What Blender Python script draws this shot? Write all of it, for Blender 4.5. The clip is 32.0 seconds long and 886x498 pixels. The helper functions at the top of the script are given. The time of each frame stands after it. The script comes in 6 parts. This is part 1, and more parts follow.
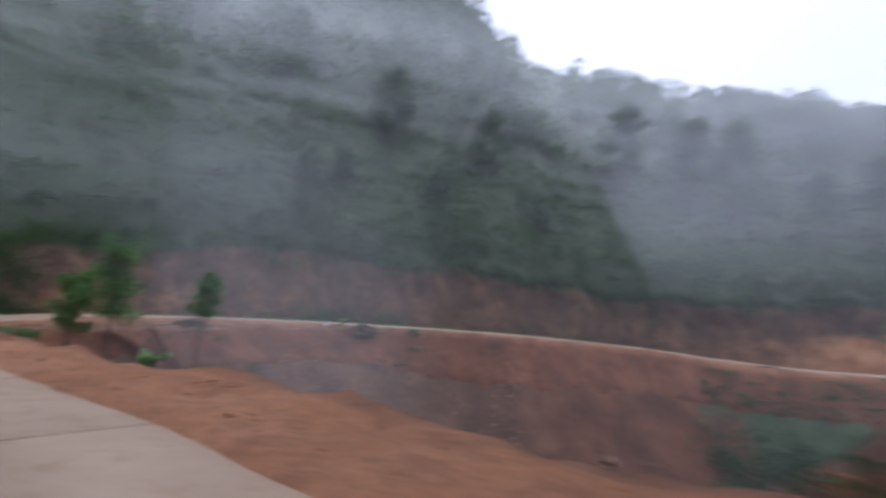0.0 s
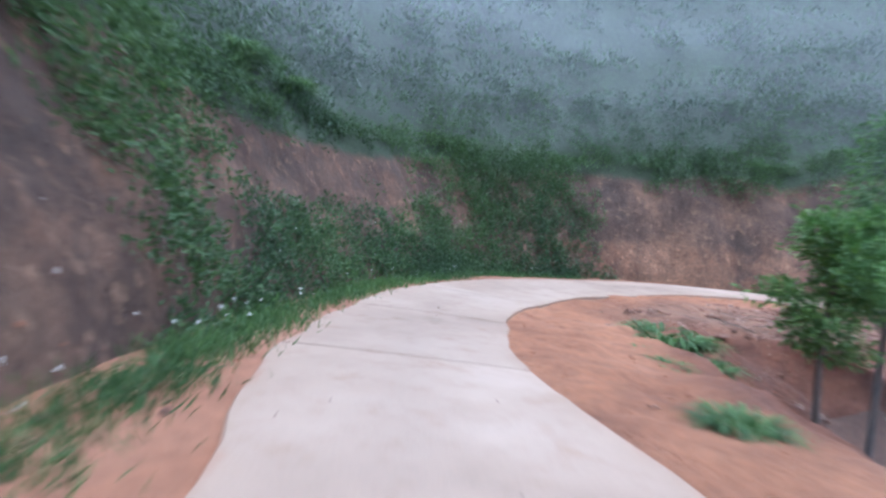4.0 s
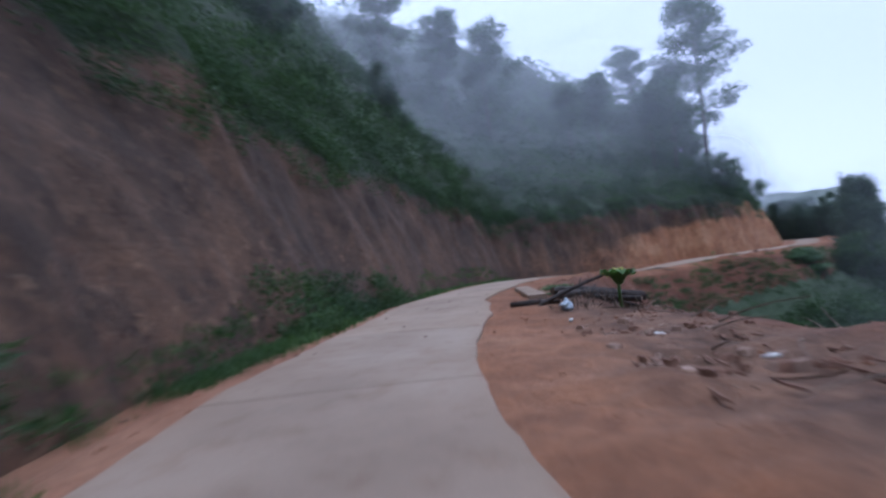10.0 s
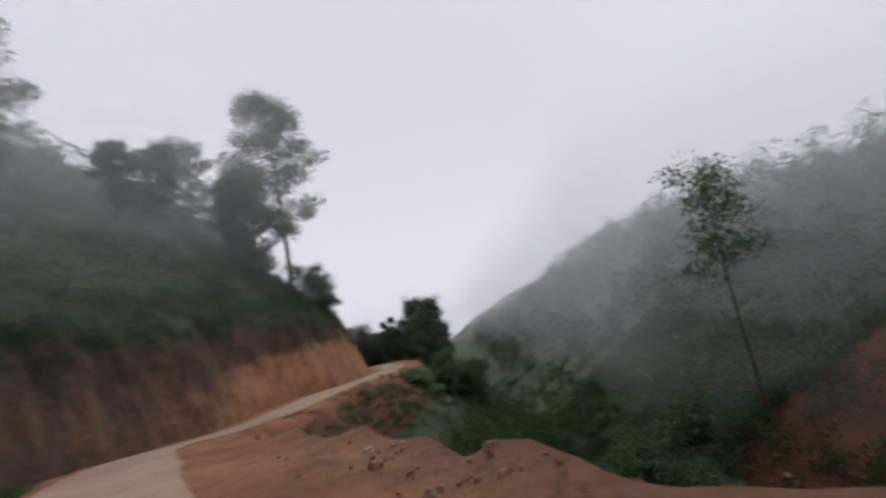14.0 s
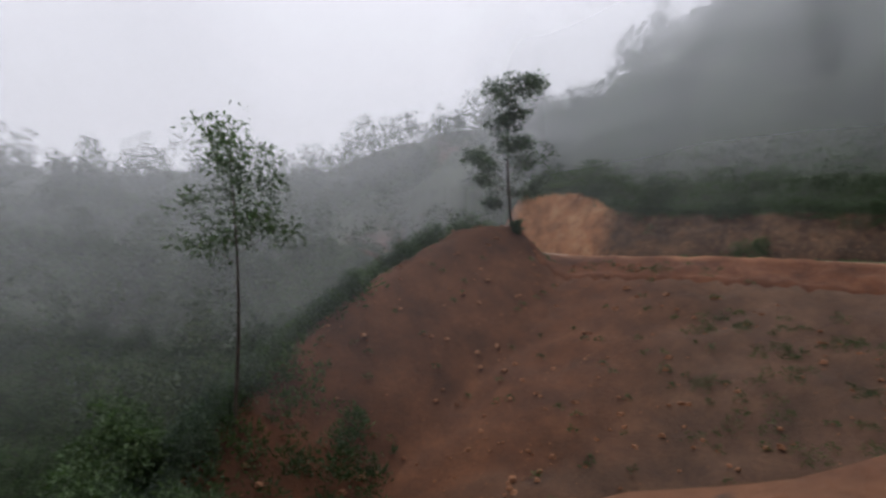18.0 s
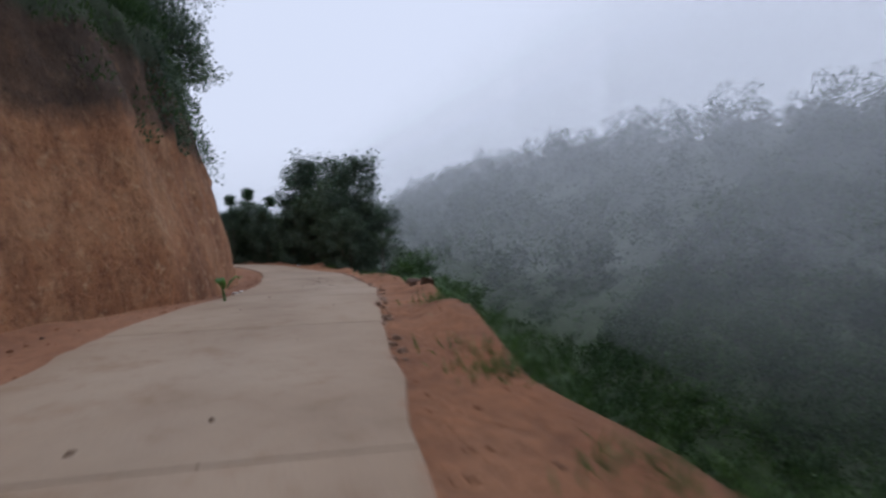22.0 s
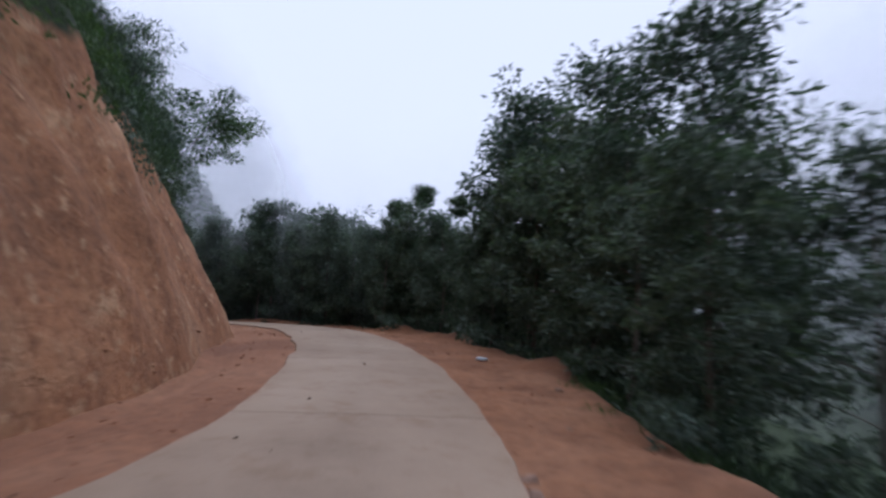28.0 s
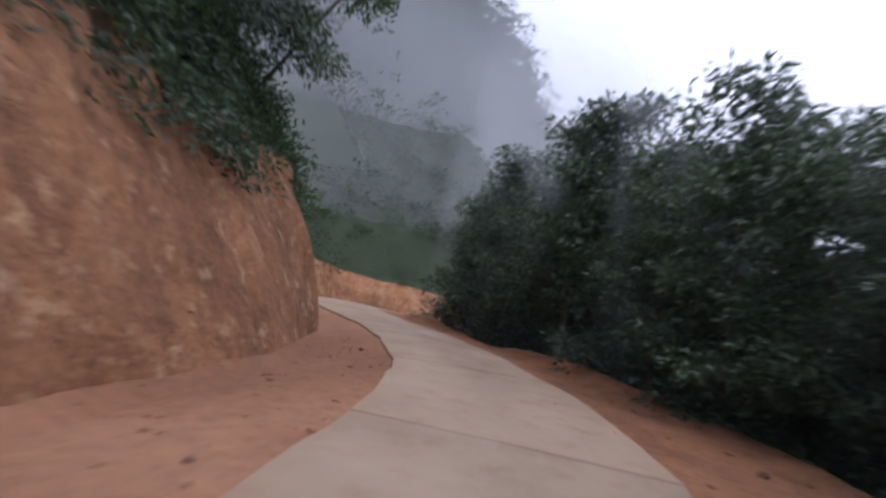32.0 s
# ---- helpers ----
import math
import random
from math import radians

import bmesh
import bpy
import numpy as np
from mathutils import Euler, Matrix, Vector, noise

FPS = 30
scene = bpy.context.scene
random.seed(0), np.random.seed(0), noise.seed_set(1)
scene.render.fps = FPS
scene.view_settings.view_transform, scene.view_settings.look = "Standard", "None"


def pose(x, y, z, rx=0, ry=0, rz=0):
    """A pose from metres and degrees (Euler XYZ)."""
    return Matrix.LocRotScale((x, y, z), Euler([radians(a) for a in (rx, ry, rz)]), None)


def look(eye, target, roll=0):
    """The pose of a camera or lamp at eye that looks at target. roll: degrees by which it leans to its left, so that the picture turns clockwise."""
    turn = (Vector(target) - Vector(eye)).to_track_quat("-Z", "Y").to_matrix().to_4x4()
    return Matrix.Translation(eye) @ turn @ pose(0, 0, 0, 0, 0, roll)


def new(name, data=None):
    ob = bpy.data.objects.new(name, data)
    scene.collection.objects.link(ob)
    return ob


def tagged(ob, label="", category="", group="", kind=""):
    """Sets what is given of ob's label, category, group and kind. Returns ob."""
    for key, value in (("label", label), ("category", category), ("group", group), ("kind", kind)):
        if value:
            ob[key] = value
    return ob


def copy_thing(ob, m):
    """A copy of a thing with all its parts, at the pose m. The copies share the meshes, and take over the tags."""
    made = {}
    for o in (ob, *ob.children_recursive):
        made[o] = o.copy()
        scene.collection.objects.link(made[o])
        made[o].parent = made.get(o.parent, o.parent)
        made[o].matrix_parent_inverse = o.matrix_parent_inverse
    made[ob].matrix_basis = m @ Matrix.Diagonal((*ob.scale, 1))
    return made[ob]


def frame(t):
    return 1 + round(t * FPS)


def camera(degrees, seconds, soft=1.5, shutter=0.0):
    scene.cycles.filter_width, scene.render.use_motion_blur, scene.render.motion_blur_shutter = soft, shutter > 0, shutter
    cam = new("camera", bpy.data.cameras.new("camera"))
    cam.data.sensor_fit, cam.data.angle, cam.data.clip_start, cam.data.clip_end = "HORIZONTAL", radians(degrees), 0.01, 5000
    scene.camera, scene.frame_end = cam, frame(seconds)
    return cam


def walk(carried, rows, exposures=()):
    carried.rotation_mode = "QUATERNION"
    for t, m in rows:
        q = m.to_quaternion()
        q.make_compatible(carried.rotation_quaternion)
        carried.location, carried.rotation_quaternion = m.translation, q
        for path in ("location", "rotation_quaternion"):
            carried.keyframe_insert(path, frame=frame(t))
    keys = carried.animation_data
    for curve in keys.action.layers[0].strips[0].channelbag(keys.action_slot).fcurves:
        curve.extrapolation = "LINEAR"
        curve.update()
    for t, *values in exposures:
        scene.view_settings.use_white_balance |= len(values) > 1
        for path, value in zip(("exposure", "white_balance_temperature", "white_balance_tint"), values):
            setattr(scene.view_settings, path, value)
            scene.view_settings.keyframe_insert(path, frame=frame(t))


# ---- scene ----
cam = camera(77.0, 32.0, 2.5, 0.8)
PATH = [
    (0.0, (2.744, -0.278, 1.400), (2.995, 9.677, 2.304), 4.34),
    (0.5, (0.881, 2.265, 1.259), (-0.873, 12.102, 1.658), 5.67),
    (1.0, (-1.243, 4.583, 1.109), (-4.716, 13.955, 0.807), 6.54),
    (1.5, (-3.643, 6.704, 0.956), (-8.595, 15.380, 0.510), 8.93),
    (2.0, (-6.151, 8.681, 0.836), (-11.633, 17.030, 0.348), 10.08),
    (2.5, (-8.636, 10.520, 0.756), (-14.933, 18.258, 0.071), 8.37),
    (4.5, (-17.510, 18.866, 0.068), (-23.726, 26.676, -0.539), 6.74),
    (5.0, (-19.565, 21.067, -0.130), (-25.564, 29.054, -0.590), 5.70),
    (5.5, (-21.404, 23.414, -0.334), (-25.566, 32.492, -0.861), 2.10),
    (6.0, (-23.115, 25.758, -0.485), (-25.177, 35.537, -0.831), -3.66),
    (6.5, (-24.494, 28.161, -0.561), (-24.430, 38.160, -0.693), -1.35),
    (7.0, (-25.395, 30.678, -0.597), (-23.642, 40.519, -0.894), -1.90),
    (7.5, (-25.769, 33.204, -0.612), (-22.104, 42.507, -0.739), -4.48),
    (8.0, (-25.521, 35.739, -0.597), (-20.260, 44.240, -0.363), -7.21),
    (8.5, (-24.577, 38.298, -0.570), (-18.079, 45.891, -0.227), -5.67),
    (9.0, (-23.155, 40.783, -0.502), (-15.746, 47.487, -0.090), -5.82),
    (9.5, (-21.071, 43.170, -0.374), (-13.082, 49.177, -0.067), -5.50),
    (10.0, (-18.692, 45.576, -0.323), (-10.187, 50.829, -0.049), -6.21),
    (10.5, (-16.073, 47.746, -0.258), (-7.003, 51.952, -0.032), -5.94),
    (11.0, (-13.370, 49.562, -0.272), (-4.136, 53.394, -0.032), -4.72),
    (11.5, (-10.822, 51.056, -0.287), (-1.253, 53.945, 0.026), -4.30),
    (12.0, (-8.487, 52.464, -0.263), (1.265, 54.656, 0.048), -4.01),
    (12.5, (-6.114, 53.803, -0.231), (3.793, 54.156, 1.080), -6.23),
    (13.0, (-3.499, 54.965, -0.211), (6.419, 54.541, 0.998), -5.48),
    (13.5, (-0.798, 56.036, -0.274), (8.965, 54.516, 1.262), -9.60),
    (15.5, (10.823, 58.481, -0.402), (17.824, 51.367, 0.205), -4.03),
    (16.0, (13.808, 58.954, -0.437), (19.494, 50.755, 0.235), -1.60),
    (16.5, (16.351, 59.625, -0.506), (20.219, 50.412, -0.101), -1.56),
    (17.0, (18.584, 60.236, -0.598), (20.611, 50.448, -0.297), -0.46),
    (17.5, (20.743, 60.784, -0.679), (21.210, 50.799, -0.383), -1.52),
    (18.0, (22.897, 61.244, -0.771), (21.995, 51.289, -0.497), -1.01),
    (18.5, (25.123, 61.688, -0.859), (23.563, 51.815, -0.555), -0.17),
    (19.0, (27.638, 62.064, -0.998), (27.196, 52.078, -0.706), -0.81),
    (19.5, (30.450, 61.923, -1.191), (32.346, 52.109, -0.884), -3.58),
    (20.0, (33.167, 61.234, -1.394), (37.797, 52.378, -1.030), -1.81),
    (20.5, (35.894, 59.875, -1.668), (42.381, 52.267, -1.438), -0.38),
    (21.0, (38.406, 58.778, -1.892), (45.792, 52.039, -1.710), -0.13),
    (21.5, (40.872, 57.955, -1.888), (48.691, 51.721, -1.812), -2.99),
    (22.0, (43.267, 57.080, -1.817), (51.263, 51.075, -1.841), -2.11),
    (22.5, (45.624, 56.059, -1.752), (54.167, 50.862, -1.769), -4.18),
    (23.0, (47.886, 54.977, -1.705), (56.452, 49.818, -1.811), -3.35),
    (23.5, (50.187, 53.705, -1.607), (58.780, 48.595, -1.786), -3.36),
    (24.0, (52.414, 52.624, -1.467), (61.125, 47.719, -1.704), -2.02),
    (24.5, (54.647, 51.618, -1.365), (63.422, 46.834, -1.680), -1.30),
    (25.0, (56.942, 50.320, -1.414), (65.779, 45.651, -1.751), -0.22),
    (25.5, (59.148, 48.897, -1.467), (68.242, 44.738, -1.497), -1.89),
    (27.5, (68.834, 44.904, -1.523), (78.440, 42.243, -0.716), 1.34),
    (28.0, (71.532, 44.224, -1.560), (81.221, 41.976, -0.529), 2.29),
    (28.5, (74.224, 43.640, -1.615), (84.042, 42.034, -0.482), 6.03),
    (29.0, (76.900, 43.205, -1.569), (86.737, 41.919, -0.202), 5.05),
    (29.5, (79.576, 42.826, -1.470), (89.421, 42.234, 0.214), 4.19),
    (30.0, (82.267, 42.598, -1.382), (92.133, 42.553, 0.247), 5.31),
    (30.5, (84.930, 42.569, -1.307), (94.696, 44.238, -0.009), 7.70),
    (31.0, (87.541, 42.756, -1.272), (97.149, 45.300, -0.172), 11.62),
    (31.5, (90.113, 43.097, -1.258), (99.391, 46.737, -0.435), 11.76),
    (32.0, (92.643, 43.487, -1.241), (101.508, 48.085, -0.732), 11.34),
]
EXPOSURES = [(0, 0.85, 5850, 19), (1, 1.45, 5450, 16), (2, 1.75, 5100, 15), (5, 2.2, 5000, 15), (6, 2.02, 5000, 15), (7, 2.0, 4900, 15), (8, 1.55, 4900, 15), (9, 0.85, 4950, 18), (10, 0.65, 5050, 18), (11, 0.48, 5550, 20), (12, 0.32, 5900, 18), (13, 0.28, 6600, 17), (16, 0.28, 6900, 17), (18, 0.5, 6800, 15), (19, 0.46, 6800, 15), (20, 0.3, 6750, 15), (21, 0.25, 6350, 14), (22, 0.22, 5950, 14), (23, 0.2, 5750, 13), (25, 0.2, 5600, 13), (28, 0.44, 5700, 18), (30, 0.58, 5800, 19), (31, 0.74, 5900, 20), (32, 0.98, 5950, 21)]
walk(cam, [(t, look(e, g, r)) for t, e, g, r in PATH], EXPOSURES)

# ---- light: overcast morning in mountain mist ----
world = bpy.data.worlds.new("overcast_sky")
scene.world = world
world.use_nodes = True
wn = world.node_tree
wn.nodes.clear()
w_out = wn.nodes.new("ShaderNodeOutputWorld")
w_bg = wn.nodes.new("ShaderNodeBackground")
w_sky = wn.nodes.new("ShaderNodeTexSky")
w_sky.sky_type = "NISHITA"
w_sky.sun_disc = False
w_sky.sun_elevation = radians(82)
w_sky.sun_rotation = radians(150)
w_sky.air_density = 2.0
w_sky.dust_density = 6.0
w_dim = wn.nodes.new("ShaderNodeMix")
w_dim.data_type = "RGBA"
w_dim.blend_type = "MIX"
w_dim.inputs["Factor"].default_value = 0.992
w_dim.inputs["B"].default_value = (0.74, 0.785, 0.88, 1)
wn.links.new(w_sky.outputs["Color"], w_dim.inputs["A"])
wn.links.new(w_dim.outputs["Result"], w_bg.inputs["Color"])
w_bg.inputs["Strength"].default_value = 0.8
wn.links.new(w_bg.outputs[0], w_out.inputs[0])

scene.cycles.transparent_max_bounces = 64  # rays pass many thin veils of mist

sun_data = bpy.data.lights.new("sun", "SUN")
sun_data.energy = 1.1
sun_data.angle = radians(60)
sun_data.color = (1.0, 0.95, 0.88)
sun = new("sun", sun_data)
sun.matrix_world = look((0, 0, 80), (-5, 9, 0))


# ---- materials ----
def mat_new(name, rough=0.9):
    m = bpy.data.materials.new(name)
    m.use_nodes = True
    nt = m.node_tree
    b = nt.nodes["Principled BSDF"]
    b.inputs["Roughness"].default_value = rough
    return m, nt, b


def n_noise(nt, scale, detail=6.0, rough=0.6, stretch=None):
    tc = nt.nodes.new("ShaderNodeTexCoord")
    mp = nt.nodes.new("ShaderNodeMapping")
    nt.links.new(tc.outputs["Object"], mp.inputs[0])
    if stretch:
        mp.inputs["Scale"].default_value = stretch
    nz = nt.nodes.new("ShaderNodeTexNoise")
    nz.inputs["Scale"].default_value = scale
    nz.inputs["Detail"].default_value = detail
    nz.inputs["Roughness"].default_value = rough
    nt.links.new(mp.outputs[0], nz.inputs["Vector"])
    return nz.outputs["Fac"]


def n_ramp(nt, fac, stops):
    r = nt.nodes.new("ShaderNodeValToRGB")
    e = r.color_ramp.elements
    while len(e) < len(stops):
        e.new(0.5)
    for k, (p, c) in enumerate(stops):
        e[k].position = p
        e[k].color = (*c, 1)
    nt.links.new(fac, r.inputs[0])
    return r.outputs[0]


def n_mix(nt, fac, a, b, mode="MIX"):
    m = nt.nodes.new("ShaderNodeMix")
    m.data_type = "RGBA"
    m.blend_type = mode
    for key, v in (("Factor", fac), ("A", a), ("B", b)):
        if isinstance(v, (int, float)):
            m.inputs[key].default_value = v
        elif isinstance(v, tuple):
            m.inputs[key].default_value = (*v, 1)
        else:
            nt.links.new(v, m.inputs[key])
    return m.outputs["Result"]


def n_bump(nt, b, height, strength, dist):
    bp = nt.nodes.new("ShaderNodeBump")
    bp.inputs["Strength"].default_value = strength
    bp.inputs["Distance"].default_value = dist
    nt.links.new(height, bp.inputs["Height"])
    nt.links.new(bp.outputs[0], b.inputs["Normal"])


def soil_material(name, dark, mid, light, streak=False):
    m, nt, b = mat_new(name, 0.95)
    big = n_noise(nt, 0.22, 5, 0.6)
    fine = n_noise(nt, 5.0, 8, 0.7)
    col = n_ramp(nt, big, [(0.3, dark), (0.5, mid), (0.72, light)])
    grain = n_ramp(nt, fine, [(0.25, (0.55, 0.52, 0.5)), (0.5, (0.95, 0.95, 0.95)), (0.78, (1.35, 1.3, 1.25))])
    col = n_mix(nt, 0.75, col, grain, "MULTIPLY")
    if streak:
        st = n_noise(nt, 1.6, 7, 0.65, (1.0, 1.0, 0.16))
        tint = n_ramp(nt, st, [(0.32, (0.5, 0.42, 0.38)), (0.5, (1, 1, 1)), (0.7, (1.35, 1.25, 1.1))])
        col = n_mix(nt, 0.8, col, tint, "MULTIPLY")
    nt.links.new(col, b.inputs["Base Color"])
    n_bump(nt, b, fine, 0.6, 0.06)
    return m


M_soil = soil_material("red_soil", (0.14, 0.06, 0.03), (0.205, 0.093, 0.047), (0.26, 0.135, 0.077))


def concrete_material():
    m, nt, b = mat_new("worn_concrete", 0.85)
    big = n_noise(nt, 0.35, 5, 0.6)
    mid = n_noise(nt, 2.2, 6, 0.65)
    fine = n_noise(nt, 38, 4, 0.7)
    col = n_ramp(nt, big, [(0.3, (0.192, 0.14, 0.098)), (0.5, (0.246, 0.185, 0.133)), (0.72, (0.292, 0.23, 0.175))])
    dirt = n_ramp(nt, mid, [(0.3, (0.8, 0.7, 0.6)), (0.48, (1, 1, 1)), (0.75, (1.06, 1.05, 1.03))])
    col = n_mix(nt, 0.75, col, dirt, "MULTIPLY")
    gr = n_ramp(nt, fine, [(0.3, (0.86, 0.86, 0.86)), (0.6, (1.05, 1.05, 1.05))])
    col = n_mix(nt, 0.6, col, gr, "MULTIPLY")
    at = nt.nodes.new("ShaderNodeAttribute")
    at.attribute_name = "lane"
    ab = nt.nodes.new("ShaderNodeMath")
    ab.operation = "ABSOLUTE"
    nt.links.new(at.outputs["Fac"], ab.inputs[0])
    sc = nt.nodes.new("ShaderNodeMath")
    sc.operation = "MULTIPLY"
    sc.inputs[1].default_value = 0.82
    nt.links.new(ab.outputs[0], sc.inputs[0])
    wob = nt.nodes.new("ShaderNodeMath")
    wob.operation = "MULTIPLY_ADD"
    wob.inputs[1].default_value = 0.3
    nt.links.new(mid, wob.inputs[0])
    nt.links.new(sc.outputs[0], wob.inputs[2])
    col = n_mix(nt, 1.0, col, n_ramp(nt, wob.outputs[0], [(0.15, (0.95, 0.945, 0.94)), (0.5, (1.03, 1.03, 1.03)), (0.85, (1.02, 1.01, 1.0)), (1.0, (0.97, 0.94, 0.9))]), "MULTIPLY")
    margin = n_ramp(nt, wob.outputs[0], [(0.0, (0, 0, 0)), (0.955, (0, 0, 0)), (1.0, (0.6, 0.6, 0.6))])
    col = n_mix(nt, margin, col, (0.21, 0.115, 0.07))
    info = nt.nodes.new("ShaderNodeObjectInfo")
    tone = n_ramp(nt, info.outputs["Random"], [(0.0, (0.93, 0.93, 0.93)), (1.0, (1.04, 1.03, 1.02))])
    col = n_mix(nt, 1.0, col, tone, "MULTIPLY")
    nt.links.new(col, b.inputs["Base Color"])
    n_bump(nt, b, fine, 0.25, 0.01)
    return m


M_concrete = concrete_material()


def leaf_material(name, dark, mid, light, rough=0.6, spec=0.25):
    m, nt, b = mat_new(name, rough)
    geo = nt.nodes.new("ShaderNodeNewGeometry")
    isl = geo.outputs["Random Per Island"]
    big = n_noise(nt, 0.18, 3, 0.5)
    col = n_ramp(nt, isl, [(0.0, dark), (0.55, mid), (1.0, light)])
    tone = n_ramp(nt, big, [(0.35, (0.7, 0.75, 0.8)), (0.65, (1.25, 1.2, 1.0))])
    col = n_mix(nt, 1.0, col, tone, "MULTIPLY")
    nt.links.new(col, b.inputs["Base Color"])
    b.inputs["Specular IOR Level"].default_value = spec
    thin = nt.nodes.new("ShaderNodeBsdfTranslucent")
    nt.links.new(n_mix(nt, 1.0, col, (1.2, 1.35, 0.8), "MULTIPLY"), thin.inputs["Color"])
    both = nt.nodes.new("ShaderNodeMixShader")
    both.inputs[0].default_value = 0.3
    nt.links.new(b.outputs[0], both.inputs[1])
    nt.links.new(thin.outputs[0], both.inputs[2])
    nt.links.new(both.outputs[0], nt.nodes["Material Output"].inputs["Surface"])
    # faint blue-grey sheen stands in for haze over the foliage
    b.inputs["Sheen Weight"].default_value = 0.1
    b.inputs["Sheen Roughness"].default_value = 0.6
    b.inputs["Sheen Tint"].default_value = (0.75, 0.85, 0.9, 1)
    return m


M_leaf = leaf_material("hillside_leaves", (0.03, 0.063, 0.026), (0.048, 0.094, 0.04), (0.074, 0.125, 0.054))
M_leaf_bright = leaf_material("fresh_green_leaves", (0.05, 0.12, 0.03), (0.08, 0.17, 0.045), (0.13, 0.23, 0.06))
M_leaf_dark = leaf_material("plantation_leaves", (0.038, 0.066, 0.05), (0.062, 0.1, 0.074), (0.095, 0.14, 0.105), 0.55, 0.35)
M_leaf_far = leaf_material("far_wood_leaves", (0.03, 0.052, 0.035), (0.045, 0.075, 0.045), (0.07, 0.1, 0.06))
M_cane = leaf_material("cane_leaves", (0.03, 0.075, 0.022), (0.052, 0.115, 0.034), (0.085, 0.155, 0.05), 0.6, 0.2)
M_grass = leaf_material("verge_blades", (0.035, 0.08, 0.025), (0.055, 0.115, 0.035), (0.085, 0.155, 0.05))
M_dry = leaf_material("dry_grass", (0.16, 0.11, 0.05), (0.24, 0.18, 0.08), (0.3, 0.24, 0.12), 0.8, 0.2)
M_yellow = leaf_material("yellowed_leaf", (0.25, 0.24, 0.04), (0.34, 0.32, 0.06), (0.4, 0.38, 0.1))


def bark_material(name, dark, light):
    m, nt, b = mat_new(name, 0.9)
    f = n_noise(nt, 6, 6, 0.7, (1, 1, 0.25))
    nt.links.new(n_ramp(nt, f, [(0.3, dark), (0.7, light)]), b.inputs["Base Color"])
    n_bump(nt, b, f, 0.5, 0.03)
    return m


M_bark = bark_material("dark_bark", (0.04, 0.032, 0.026), (0.12, 0.1, 0.08))
M_bark_pale = bark_material("pale_bark", (0.08, 0.07, 0.055), (0.24, 0.22, 0.185))
M_wood = bark_material("weathered_log", (0.06, 0.042, 0.03), (0.2, 0.15, 0.11))
M_char = bark_material("dark_rotten_wood", (0.012, 0.01, 0.009), (0.05, 0.04, 0.034))


def mist_material(name, density, size, ends=0.34, foot=0.4, head=0.45):
    m = bpy.data.materials.new(name)
    m.use_nodes = True
    nt = m.node_tree
    nt.nodes.clear()
    out = nt.nodes.new("ShaderNodeOutputMaterial")
    clear = nt.nodes.new("ShaderNodeBsdfTransparent")
    lit = nt.nodes.new("ShaderNodeBsdfDiffuse")
    lit.inputs["Color"].default_value = (0.83, 0.875, 0.94, 1)
    thru = nt.nodes.new("ShaderNodeBsdfTranslucent")
    thru.inputs["Color"].default_value = (0.83, 0.875, 0.94, 1)
    for node, zz in ((lit, 1.0), (thru, -1.0)):
        vec = nt.nodes.new("ShaderNodeCombineXYZ")
        vec.inputs[2].default_value = zz
        nt.links.new(vec.outputs[0], node.inputs["Normal"])
    both = nt.nodes.new("ShaderNodeMixShader")
    nt.links.new(lit.outputs[0], both.inputs[1])
    nt.links.new(thru.outputs[0], both.inputs[2])
    mix = nt.nodes.new("ShaderNodeMixShader")
    tc = nt.nodes.new("ShaderNodeTexCoord")
    sep = nt.nodes.new("ShaderNodeSeparateXYZ")
    nt.links.new(tc.outputs["UV"], sep.inputs[0])

    def fade(sock, a, b):
        r = nt.nodes.new("ShaderNodeMapRange")
        r.interpolation_type = "SMOOTHSTEP"
        r.inputs["From Min"].default_value = a
        r.inputs["From Max"].default_value = b
        nt.links.new(sock, r.inputs["Value"])
        return r.outputs[0]

    def times(a, b):
        t = nt.nodes.new("ShaderNodeMath")
        t.operation = "MULTIPLY"
        for k, v in enumerate((a, b)):
            if isinstance(v, float):
                t.inputs[k].default_value = v
            else:
                nt.links.new(v, t.inputs[k])
        return t.outputs[0]

    edge = times(times(fade(sep.outputs[0], 0.0, ends), fade(sep.outputs[0], 1.0, 1.0 - ends)), times(fade(sep.outputs[1], 0.0, foot), fade(sep.outputs[1], 1.0, 1.0 - head)))
    nz = n_noise(nt, size, 4, 0.55)
    body = nt.nodes.new("ShaderNodeMapRange")
    body.inputs["From Min"].default_value = 0.25
    body.inputs["From Max"].default_value = 0.75
    body.inputs["To Min"].default_value = 0.7
    body.inputs["To Max"].default_value = 1.0
    nt.links.new(nz, body.inputs["Value"])
    nt.links.new(times(times(edge, body.outputs[0]), density), mix.inputs[0])
    nt.links.new(clear.outputs[0], mix.inputs[1])
    nt.links.new(both.outputs[0], mix.inputs[2])
    nt.links.new(mix.outputs[0], out.inputs[0])
    return m


# ---- mesh helpers ----
rng = np.random.default_rng(7)


